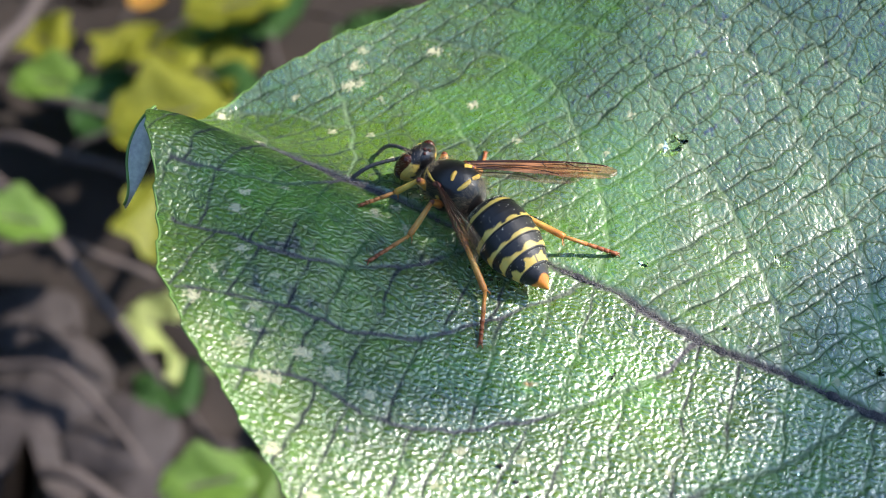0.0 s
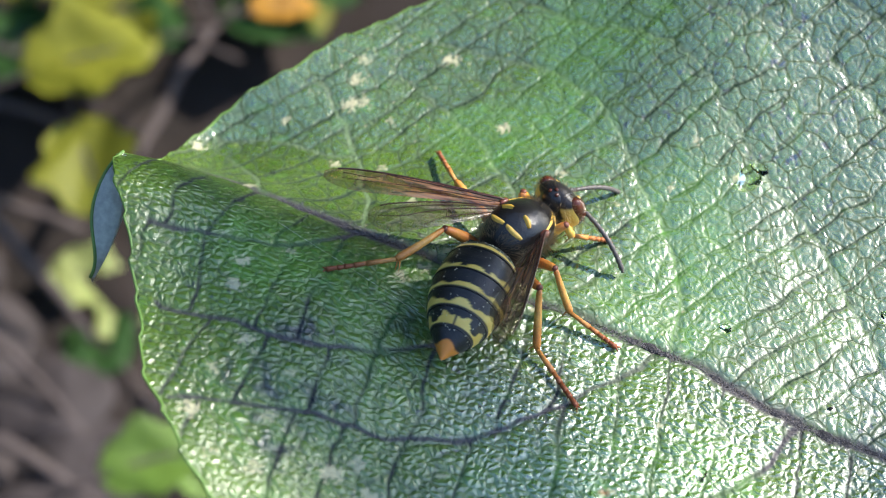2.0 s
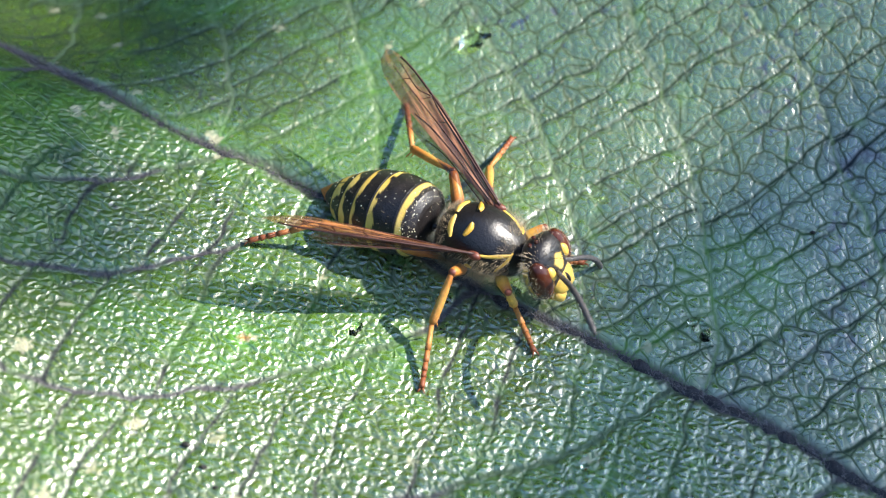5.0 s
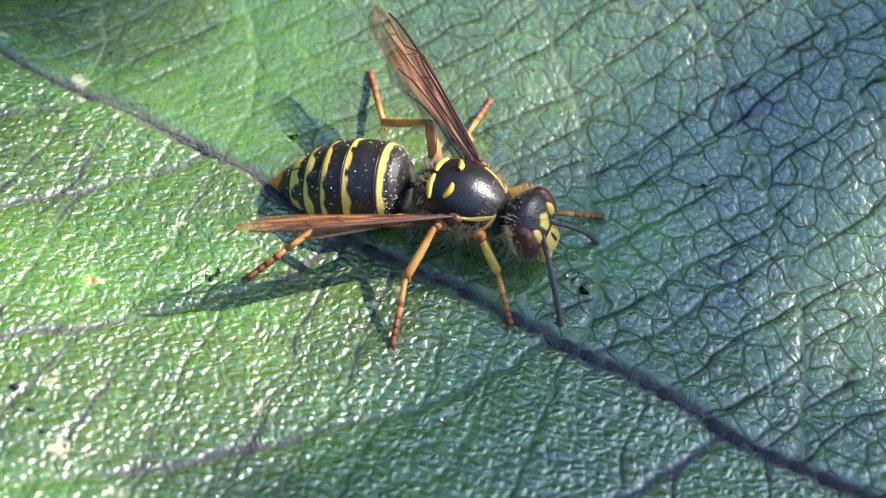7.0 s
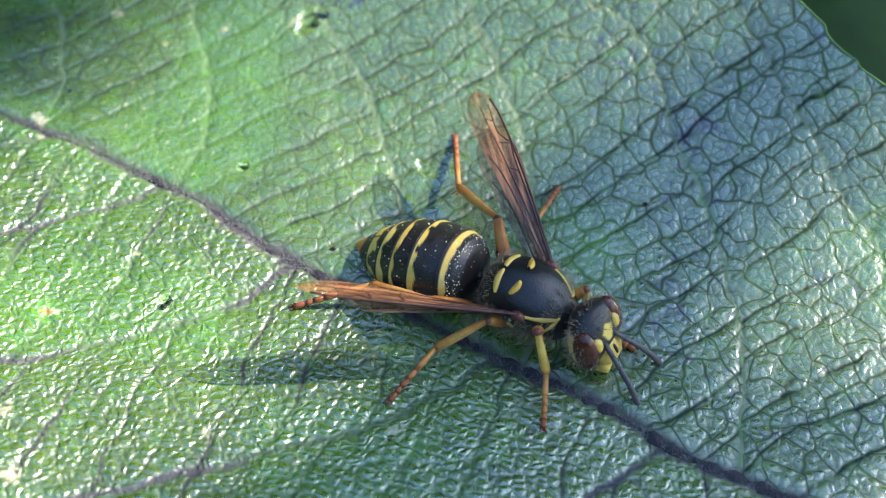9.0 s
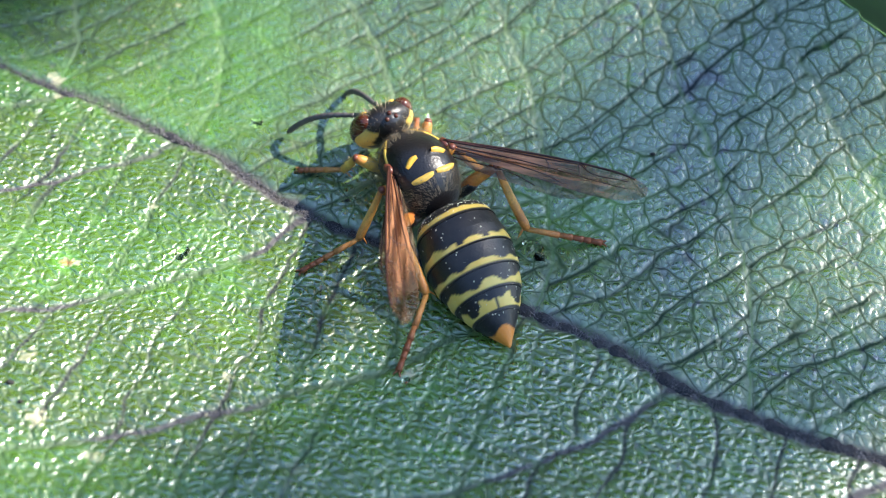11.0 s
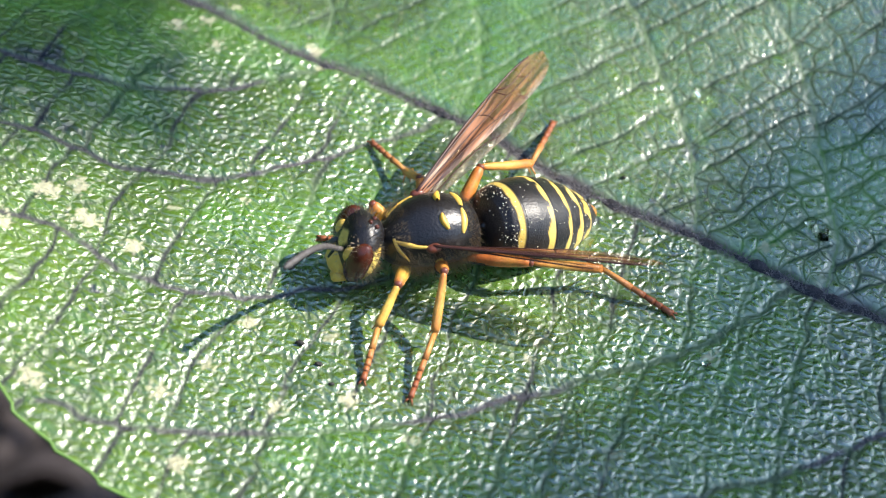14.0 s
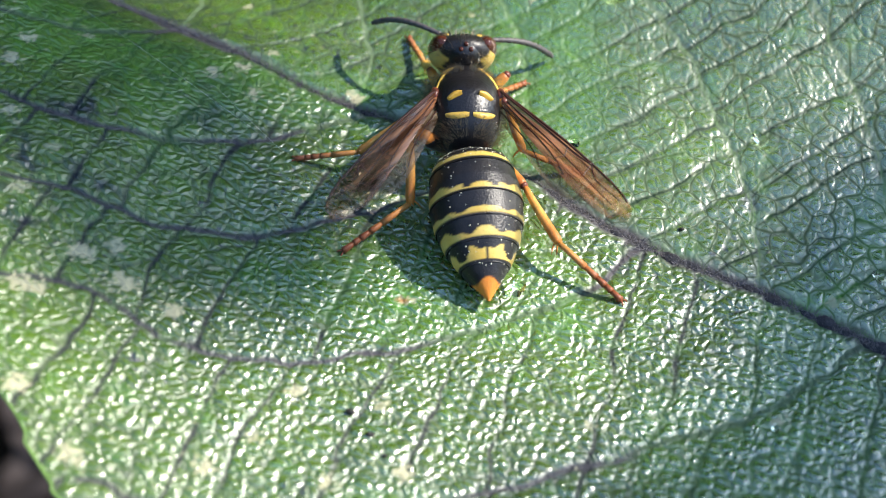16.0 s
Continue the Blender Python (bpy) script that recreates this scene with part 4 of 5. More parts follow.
def build_wasp():
    wasp = tagged(new("wasp"), "black and yellow banded wasp with smoky brown wings", "wasp")
    made = {"wasp": wasp}
    # abdomen
    bm = bmesh.new()
    loft(bm, [(x, z, max(ry - .06, .03), max(rz - .06, .03)) for x, z, ry, rz in dense(GASTER, 60)], 40)
    gaster = part("abdomen", bm, BLACK, wasp, "black abdomen with wavy yellow bands and an orange tip")
    for k in range(6):
        plate(k, gaster)
    made["abdomen"] = gaster
    rnd = random.Random(3)
    bm = bmesh.new()
    for i in range(520):
        x = -rnd.uniform(0.5, 8.4) if i > 200 else -rnd.uniform(.5, 1.5)
        a = rnd.uniform(-2.2, 2.2)
        z, ry, rz = profile(GASTER, x)
        nrm = Vector((0.25, math.sin(a), math.cos(a))).normalized()
        b0 = Vector((x, ry * math.sin(a), z + rz * math.cos(a)))
        tip = b0 + nrm * rnd.uniform(.15, .38 if i <= 200 else .24) + Vector((-.12, 0, 0))
        w = Vector((0, math.cos(a), -math.sin(a))) * .008
        bm.faces.new([bm.verts.new((b0 - w) * MM), bm.verts.new((b0 + w) * MM), bm.verts.new(tip * MM)])
    tagged(part("bristles", bm, FUR, gaster, "fine pale bristles"), kind="stuff")
    bm = bmesh.new()
    for i in range(170):
        x, a = -rnd.uniform(.5, 1.4) if i < 90 else -rnd.uniform(.6, 7.5), rnd.uniform(-1.5, 1.5)
        z, ry, rz = profile(GASTER, x)
        r = rnd.uniform(.02, .05)
        bmesh.ops.create_icosphere(bm, subdivisions=1, radius=r * MM, matrix=Matrix.Translation(Vector((x, (ry + .02) * math.sin(a), z + (rz + .02) * math.cos(a))) * MM))
    tagged(part("pollen_dust", bm, POLLEN, gaster, "pale pollen dust"), kind="stuff")
    # thorax
    bm = bmesh.new()
    loft(bm, dense(THORAX, 44), 48)
    thorax = part("thorax", bm, BLACK, wasp, "glossy black thorax")
    bm = bmesh.new()
    ball(bm, (2.02, 0, 1.10), (.62, 1.15, .92), 10)
    part("scutellum", bm, BLACK, thorax, "raised black plate behind the shoulders")
    bm = bmesh.new()
    ball(bm, (1.25, 0, .80), (.38, 1.15, .72), 20)
    part("postscutellum", bm, BLACK, thorax)
    for s in (1, -1):
        bm = bmesh.new()
        patch_on_thorax(bm, [(3.3, s * 62), (3.9, s * 57), (4.5, s * 48), (5.0, s * 38)], .15, 0.07)
        part("shoulder_stripe", bm, YELLOW, thorax, "thin yellow shoulder stripe")
        bm = bmesh.new()
        patch_on_thorax(bm, [(5.05, s * 30), (4.85, s * 56), (4.4, s * 84)], .12, 0.07)
        part("collar_stripe", bm, YELLOW, thorax, "yellow collar stripe")
        bm = bmesh.new()
        patch_on_thorax(bm, [(2.48, s * 13), (2.46, s * 24), (2.26, s * 37)], .20, 0.17)
        part("scutellum_spot", bm, AMBER, thorax, "yellow spot")
        bm = bmesh.new()
        patch_on_thorax(bm, [(1.28, s * 3), (1.30, s * 24), (1.46, s * 46)], .22, 0.12)
        part("rear_bar", bm, YELLOW, thorax, "yellow bar")
        bm = bmesh.new()
        ball(bm, (3.15, s * 1.84, 1.05), (.42, .26, .26), 8, 16, 10)
        part("tegula", bm, BROWN, thorax, "red-brown wing cap")
        bm = bmesh.new()
        patch_on_thorax(bm, [(2.6, s * 92), (3.0, s * 98)], .24)
        part("side_spot", bm, YELLOW, thorax, "yellow side spot")
    bm = bmesh.new()
    for i in range(4200):
        zone = rnd.random()
        x = rnd.uniform(.3, 5.1)
        a = rnd.choice((1, -1)) * (rnd.uniform(1.15, 2.7) if zone < .72 else rnd.uniform(.1, 1.2))
        if zone >= .72:
            x = rnd.choice((rnd.uniform(.3, 1.2), rnd.uniform(4.3, 5.1)))
        p = on_thorax(x, math.degrees(a))
        nrm = Vector((rnd.uniform(-.4, .4), math.sin(a), math.cos(a) + rnd.uniform(-.2, .3))).normalized()
        tip = p + nrm * rnd.uniform(.35, 1.05) * (1 if zone < .72 else .6)
        w = nrm.cross(Vector((1, 0, 0.2))).normalized() * .011
        bm.faces.new([bm.verts.new((p - w) * MM), bm.verts.new((p + w) * MM), bm.verts.new(tip * MM)])
    tagged(part("fur", bm, FUR, thorax, "sparse grey-brown fur"), kind="stuff")
    # head: face looks ahead and down
    hc = (6.76, 0, -.12)
    head = head_shell(wasp)
    head.location = Vector(hc) * MM
    head.rotation_euler = (0, radians(-17), 0)
    head.scale = (1.18, 1.18, 1.26)
    made["head"] = head
    bm = bmesh.new()
    ball(bm, (-.22, 0, .60), (.74, .95, .90), 0, 24, 16)
    part("crown", bm, BLACK, head)
    for s in (1, -1):
        bm = bmesh.new()
        ball(bm, (.24, s * 1.08, .04), (.62, .60, 1.14), 0, 28, 20)
        part("eye", bm, EYE, head, "glossy dark brown kidney-shaped eye")
        bm = bmesh.new()
        ball(bm, (.68, s * .78, .26), (.27, .29, .42), -6, 18, 12)
        part("eye_patch", bm, YELLOW, head, "yellow patch beside the eye")
        bm = bmesh.new()
        tube(bm, [(.45 * MM, s * .75 * MM, -1.15 * MM), (.62 * MM, s * .55 * MM, -1.6 * MM), (.60 * MM, s * .12 * MM, -1.85 * MM)], [.34 * MM, .27 * MM, .10 * MM], 10)
        part("mandible", bm, YELLOW, head, "yellow jaw with a dark tip")
    bm = bmesh.new()
    ball(bm, (.60, 0, -.78), (.46, .88, .80), -14, 24, 16)
    part("clypeus", bm, YELLOW, head, "yellow face shield")
    bm = bmesh.new()
    ball(bm, (1.02, 0, -.70), (.09, .11, .30), -14, 12, 8)
    part("face_mark", bm, BLACK, head, "black stripe on the face")
    for p in ((-.05, 0, 1.50), (-.30, .24, 1.46), (-.30, -.24, 1.46)):
        bm = bmesh.new()
        ball(bm, p, (.12, .12, .10), 0, 12, 8)
        part("ocellus", bm, EYE, head, "small glassy simple eye")
    bm = bmesh.new()
    for i in range(900):
        a, b = rnd.uniform(0, 6.28), rnd.uniform(-.6, 1.0)
        nrm = Vector((rnd.uniform(-.6, .9), math.cos(a), b)).normalized()
        p = Vector((nrm.x * .92, nrm.y * 1.62, nrm.z * 1.48))
        tip = p + nrm * rnd.uniform(.2, .5)
        w = nrm.cross(Vector((1, .3, .2))).normalized() * .014
        bm.faces.new([bm.verts.new((p - w) * MM), bm.verts.new((p + w) * MM), bm.verts.new(tip * MM)])
    tagged(part("head_fur", bm, FUR, head, "sparse hair"), kind="stuff")
    # antennae
    for key, s in (("left", 1), ("right", -1)):
        bm = bmesh.new()
        pts = [(0, 0, 0), (.45, 0, .10), (.95, 0, .18)]
        tube(bm, [Vector(p) * MM for p in pts], [.12 * MM, .14 * MM, .15 * MM], 10)
        ant = part("antenna", bm, FEELER, wasp, "dark jointed antenna")
        bm = bmesh.new()
        n = 44
        arc = [Vector((.95 + 5.05 * u, 0, .18 + .55 * math.sin(math.pi * u * .9) - .55 * u * u)) for u in (i / n for i in range(n + 1))]
        tube(bm, [p * MM for p in arc], [MM * (.135 + .03 * min(1, i / 20) + (.016 if i % 4 < 3 else -.02) - (.05 if i >= n - 1 else 0)) for i in range(n + 1)], 10)
        part("flagellum", bm, FEELER, ant, "dark grey-brown ringed feeler")
        made["antenna_" + key] = ant
    # wings
    for key, s in (("left", 1), ("right", -1)):
        fore = build_wing("forewing", 11.9, 1.75, s, FOREWING, FORE_VEINS, wasp, "smoky brown forewing with dark veins")
        hind = build_wing("hindwing", 8.8, 2.3, s, HINDWING, HIND_VEINS, wasp, "clear brownish hindwing")
        made["forewing_" + key], made["hindwing_" + key] = fore, hind
    for kind in ("front", "middle", "hind"):
        for key, s in (("left", 1), ("right", -1)):
            made["leg", kind, key] = build_leg(kind, s, wasp)
    return made


WASP = build_wasp()
cam.data.dof.focus_object = WASP["wasp"]


# ---- droplets, threads ----
WATER = bpy.data.materials.new("water")
WATER.use_nodes = True
_p = WATER.node_tree.nodes["Principled BSDF"]
_p.inputs["Base Color"].default_value = (0.86, 0.95, 0.84, 1)
_p.inputs["Transmission Weight"].default_value = 1.0
_p.inputs["Roughness"].default_value = 0.02
_p.inputs["IOR"].default_value = 1.333
SILK = material("silk", (0.7, 0.7, 0.66), 0.3, vary=0.1)


def droplet(x, y, a, b, turn, tall):
    """A flat drop of water with an uneven outline, lying on the leaf."""
    bm = bmesh.new()
    n, m = 40, 10
    base = float(leaf_form(x, y)) + 0.10
    top = bm.verts.new((0, 0, tall * MM))
    prev = None
    for i in range(1, m + 1):
        u = i / m
        ring = []
        for j in range(n):
            t = 2 * math.pi * j / n
            r = 1 + 0.16 * math.sin(2 * t + x) + 0.10 * math.sin(3 * t + y) + 0.05 * math.sin(7 * t)
            ca, sa = math.cos(radians(turn)), math.sin(radians(turn))
            px, py = a * r * u * math.cos(t), b * r * u * math.sin(t)
            qx, qy = px * ca - py * sa, px * sa + py * ca
            z = tall * math.sqrt(max(0, 1 - u ** 2.6)) + float(leaf_form(x + qx, y + qy)) + 0.10 - base - 0.02 * (i == m)
            ring.append(bm.verts.new((qx * MM, qy * MM, z * MM)))
        for j in range(n):
            if prev:
                bm.faces.new((prev[j], ring[j], ring[(j + 1) % n], prev[(j + 1) % n]))
            else:
                bm.faces.new((top, ring[j], ring[(j + 1) % n]))
        prev = ring
    bm.faces.new(prev[::-1])
    ob = part("water_drop", bm, WATER, None)
    ob.location = (x * MM, y * MM, base * MM)
    ob.visible_shadow = False
    return tagged(ob, "clear flat water drop lying on the leaf", "water drop", "drops on the leaf")


droplet(11.7, 22.3, 0.95, 0.75, 20, 0.42)
droplet(12.5, 22.9, 0.62, 0.36, -40, 0.25)
droplet(20.0, 11.8, 0.85, 0.42, -50, 0.32)
droplet(26.0, 3.1, 0.80, 0.50, -60, 0.34)
droplet(6.05, 1.45, 0.42, 0.50, 10, 0.30)
droplet(9.0, 11.7, 0.36, 0.30, 0, 0.20)
droplet(19.2, -6.3, 0.22, 0.2, 0, 0.14)

for pts in ([(-20.2, 17.0), (-15, 13.6), (-9.5, 10.4)], [(-12, 13), (-7.5, 9.0)], [(22, -9), (27, -12.5)]):
    bm = bmesh.new()
    way = spline(pts, 1.0) if len(pts) > 2 else [np.array(pts[0]) + (np.array(pts[1]) - np.array(pts[0])) * k / 6 for k in range(7)]
    tube(bm, [(px * MM, py * MM, MM * (float(leaf_form(px, py)) + 0.42)) for px, py in way], 0.007 * MM, 5)
    tagged(part("silk_thread", bm, SILK, None), "fine pale silk thread stretched over the leaf", "silk thread", "silk threads")


# ---- behind and below ----
def ground_sheet():
    verts, faces = [], []
    radii = [0.0] + [0.02 * 1.22 ** k for k in range(38)]
    n = 72
    cx, cy = -0.08, 0.22
    for r in radii:
        for j in range(n):
            a = 2 * math.pi * j / n
            x, y = cx + r * math.cos(a), cy + r * math.sin(a)
            z = -0.30 + 0.02 * (noise.noise(Vector((x * 14, y * 14, 0))) + 0.4 * noise.noise(Vector((x * 45, y * 45, 3)))) * min(1, 2 / (r + 1))
            verts.append((x, y, z))
    for i in range(len(radii) - 1):
        for j in range(n):
            faces.append((i * n + j, (i + 1) * n + j, (i + 1) * n + (j + 1) % n, i * n + (j + 1) % n))
    return tagged(grid_mesh("ground", verts, faces, SOIL), "dark brown soil with litter", "ground", kind="structure")


ground_sheet()


def sky_block_sheet():
    """Unseen tall dark hedge added round the leaf, to cut sky light and reflections."""
    verts, faces = [], []
    n, m = 140, 40
    for i in range(n + 1):
        deg = 43 + 282 * i / n
        a = radians(deg)
        tall = float(np.interp(deg, [43, 92, 112, 150, 190, 325], [1.72, 1.72, 1.32, 1.10, 0.75, 0.6]))
        for j in range(m + 1):
            v = j / m
            q = Vector((math.cos(a) * 4, math.sin(a) * 4, v * 9))
            r = 1.05 - 0.30 * v ** 2 + 0.16 * noise.noise(q * 1.3) + 0.07 * noise.noise(q * 4)
            verts.append((r * math.cos(a), r * math.sin(a), -0.34 + tall * v + 0.10 * noise.noise(q * 2 + Vector((9, 0, 0))) * v))
    for i in range(n):
        for j in range(m):
            k = i * (m + 1) + j
            faces.append((k, k + m + 1, k + m + 2, k + 1))
    return tagged(grid_mesh("backdrop", verts, faces, SKY_BLOCK), "unseen dark green hedge added round the leaf to block sky light", "hedge", kind="structure")


sky_block_sheet()


def small_leaf(m, length, width, mat, lobes, label, fold=0.25, category="leaf", curl=0.15):
    """A thin leaf lying along +x from its stalk, with lobes along the edge and a fold at the midrib."""
    thing = tagged(new("background_leaf"), label, category, "leaves behind")
    n, k = 30, 8
    bm = bmesh.new()
    rows = []
    for i in range(n + 1):
        u = i / n
        w = width * (math.sin(math.pi * min(u * 0.93 + 0.05, 1)) ** 0.75) * (1 + lobes * math.sin(u * 16))
        row = []
        for j in range(-k, k + 1):
            v = j / k
            row.append(bm.verts.new((length * (u + lobes * 0.12 * abs(v)), w * v, length * (-curl * u * u + 0.03 * math.sin(9 * u + 4 * v)) + abs(w * v) * fold)))
        rows.append(row)
    for a, b in zip(rows, rows[1:]):
        for j in range(2 * k):
            bm.faces.new((a[j], b[j], b[j + 1], a[j + 1]))
    bmesh.ops.solidify(bm, geom=bm.faces[:], thickness=0.0004)
    part("blade", bm, mat, thing)
    bm = bmesh.new()
    tube(bm, [(-0.5 * length, 0, -0.12 * length), (-0.2 * length, 0.01 * length, -0.02 * length), (0, 0, 0), (0.5 * length, 0, -curl * 0.25 * length + 0.0004), (0.95 * length, 0, -curl * 0.9 * length + 0.0004)],
         [0.0009, 0.0008, 0.0007, 0.0005, 0.0002], 6)
    part("stalk", bm, TWIG, thing)
    thing.matrix_world = m
    return thing


LEAVES = [
    (-0.128, 0.262, -0.225, 5, -8, 20, 0.040, 0.019, "y"), (-0.112, 0.250, -0.232, 10, 10, -70, 0.032, 0.015, "y"), (-0.128, 0.318, -0.262, 0, -10, 40, 0.042, 0.018, "y"),
    (-0.112, 0.325, -0.252, 8, -5, 150, 0.036, 0.015, "y"), (-0.150, 0.338, -0.265, -10, 0, 80, 0.036, 0.014, "y"), (-0.080, 0.340, -0.272, 0, 10, 10, 0.040, 0.018, "g"),
    (-0.105, 0.372, -0.272, 10, 0, 200, 0.036, 0.016, "l"), (-0.165, 0.230, -0.232, 0, 12, 10, 0.026, 0.012, "l"), (-0.190, 0.338, -0.270, 0, 0, 0, 0.030, 0.014, "l"),
    (-0.128, 0.236, -0.286, 8, 0, -20, 0.026, 0.012, "p"), (-0.108, 0.226, -0.289, 0, 6, -60, 0.022, 0.009, "p"), (-0.082, 0.114, -0.206, 6, -4, 20, 0.024, 0.010, "l"),
    (-0.070, 0.132, -0.214, -6, 8, -50, 0.022, 0.009, "l"), (-0.062, 0.294, -0.228, 0, 0, 15, 0.022, 0.009, "o"), (-0.150, 0.380, -0.268, 0, 0, 60, 0.018, 0.008, "o"),
    (-0.100, 0.198, -0.290, 0, 0, 130, 0.030, 0.012, "g"), (-0.175, 0.360, -0.275, 0, 0, 140, 0.034, 0.014, "y"), (-0.060, 0.372, -0.278, 0, 0, 300, 0.034, 0.013, "y"),
    (-0.119, 0.344, -0.245, -4, -6, 30, 0.040, 0.018, "y"), (-0.088, 0.347, -0.255, 3, -1, 110, 0.040, 0.019, "g"), (-0.095, 0.306, -0.250, -2, 4, 200, 0.038, 0.017, "y"), (-0.062, 0.366, -0.262, 5, -5, 320, 0.042, 0.018, "g"),
    (-0.079, 0.378, -0.255, 0, 0, 70, 0.040, 0.018, "l"), (-0.087, 0.310, -0.255, 7, 5, 160, 0.040, 0.018, "g"), (-0.139, 0.334, -0.262, 2, -4, 250, 0.036, 0.016, "g")]
KINDS = {"y": (YELLOW_LEAF, 0.16, "yellow-green lobed leaf below, out of focus"), "p": (PALE_LEAF, 0.12, "pale green leaf near the soil, out of focus"),
         "l": (LIME_LEAF, 0.10, "lime green leaf below, out of focus"), "g": (GREEN_LEAF, 0.05, "dark green leaf near the soil, out of focus"), "o": (ORANGE_LEAF, 0.08, "orange fallen leaf, out of focus")}
for x, y, z, rx, ry, rz, ln, wd, k in LEAVES:
    mat, lobes, label = KINDS[k]
    small_leaf(pose(x, y, z, rx, ry, rz), ln, wd, mat, lobes, label)
small_leaf(pose(0.100, 0.016, -0.020, 4, -6, 138), 0.085, 0.034, GREEN_LEAF, 0.0, "dark green neighbouring leaf in the shade below", 0.12, curl=0.05)

for pts, r in (([(-0.20, 0.285, -0.245), (-0.178, 0.330, -0.238), (-0.168, 0.38, -0.240)], 0.0042), ([(-0.19, 0.275, -0.238), (-0.155, 0.243, -0.243), (-0.133, 0.224, -0.255), (-0.110, 0.206, -0.285)], 0.0030),
               ([(-0.20, 0.292, -0.252), (-0.16, 0.279, -0.248), (-0.120, 0.270, -0.256)], 0.0024), ([(-0.19, 0.236, -0.262), (-0.15, 0.243, -0.258), (-0.115, 0.238, -0.270)], 0.0026),
               ([(-0.17, 0.31, -0.256), (-0.145, 0.30, -0.25), (-0.115, 0.285, -0.262)], 0.0020), ([(-0.165, 0.170, -0.285), (-0.13, 0.165, -0.278), (-0.10, 0.15, -0.29)], 0.0030),
               ([(-0.10, 0.26, -0.262), (-0.085, 0.30, -0.256), (-0.075, 0.345, -0.272)], 0.0022), ([(-0.18, 0.205, -0.28), (-0.14, 0.20, -0.272), (-0.105, 0.17, -0.29)], 0.0018)):
    bm = bmesh.new()
    way = spline(pts, 0.006)
    tube(bm, [Vector(p) + Vector((0, 0, 0.0012 * math.sin(i * 1.3))) for i, p in enumerate(way)], [r * (1 - 0.5 * i / len(way)) for i in range(len(way))], 8)
    tagged(part("twig", bm, TWIG, None), "grey-brown bare twig near the ground, out of focus", "twig", "twigs")

rnd = random.Random(11)
for x, y, z, r in ((-0.148, 0.205, -0.300, 0.024), (-0.122, 0.186, -0.300, 0.020), (-0.155, 0.172, -0.302, 0.026), (-0.110, 0.160, -0.300, 0.020), (-0.085, 0.175, -0.304, 0.016), (-0.120, 0.140, -0.300, 0.022), (-0.165, 0.240, -0.306, 0.018)):
    bm = bmesh.new()
    bmesh.ops.create_icosphere(bm, subdivisions=4, radius=1.0)
    for v in bm.verts:
        q = v.co * 1.3 + Vector((x * 90, y * 90, 0))
        v.co *= r * (1 + 0.28 * noise.noise(q) + 0.10 * noise.noise(q * 3))
        v.co.z *= 0.6
    ob = part("stone", bm, ROCK, None)
    ob.location = (x, y, z + 0.004)
    tagged(ob, "grey-purple rounded stone on the soil, out of focus", "stone", "stones on the ground")

bm = bmesh.new()
for i in range(50):
    x, y = rnd.uniform(-0.32, 0.10), rnd.uniform(0.05, 0.55)
    a, ln = rnd.uniform(0, 6.28), rnd.uniform(0.008, 0.022)
    c, s = math.cos(a) * ln, math.sin(a) * ln
    zz = -0.286 + rnd.uniform(-0.006, 0.008)
    q = [(x - c, y - s, zz + rnd.uniform(0, .006)), (x + s * .35, y - c * .35, zz), (x + c, y + s, zz + rnd.uniform(0, .008)), (x - s * .35, y + c * .35, zz + .003)]
    bm.faces.new([bm.verts.new(p) for p in q])
bmesh.ops.solidify(bm, geom=bm.faces[:], thickness=0.0004)
tagged(part("leaf_litter", bm, LITTER, None), "brown dry leaf litter scattered on the soil", "leaf litter", kind="stuff")


# ---- small droppings on the leaf ----
FRASS = material("dropping", (0.02, 0.018, 0.015), 0.7, vary=0.4, scale=2000)
for x, y, r in ((-2.1, -7.4, .16), (-1.0, -8.6, .14), (15.0, 6.0, .10), (32.9, 9.5, .10), (-0.2, -9.7, .10)):
    bm = bmesh.new()
    bmesh.ops.create_icosphere(bm, subdivisions=3, radius=1.0)
    for v in bm.verts:
        v.co *= r * MM * (1 + 0.35 * noise.noise(v.co * 1.7 + Vector((x, y, 0))))
        v.co.x *= 1.5
    ob = part("dropping", bm, FRASS, None)
    ob.location = Vector((x, y, float(leaf_form(x, y)) + 0.10 + r * 0.6)) * MM
    tagged(ob, "tiny dark insect dropping stuck on the leaf", "dropping", "droppings on the leaf")


# ---- an unseen branch added towards the sun, whose leaves shade parts of the leaf ----
branch = tagged(new("unseen_shade_branch"), "unseen branch with green leaves added overhead to shade the leaf", "branch")
bm = bmesh.new()
tube(bm, [Vector(p) for p in spline([(1.15, 0.62, -0.31), (1.12, 0.56, 0.20), (1.02, 0.46, 0.56), (0.84, 0.36, 0.70), (0.68, 0.28, 0.68)], 0.03)], 0.006, 8)
part("stem", bm, TWIG, branch)


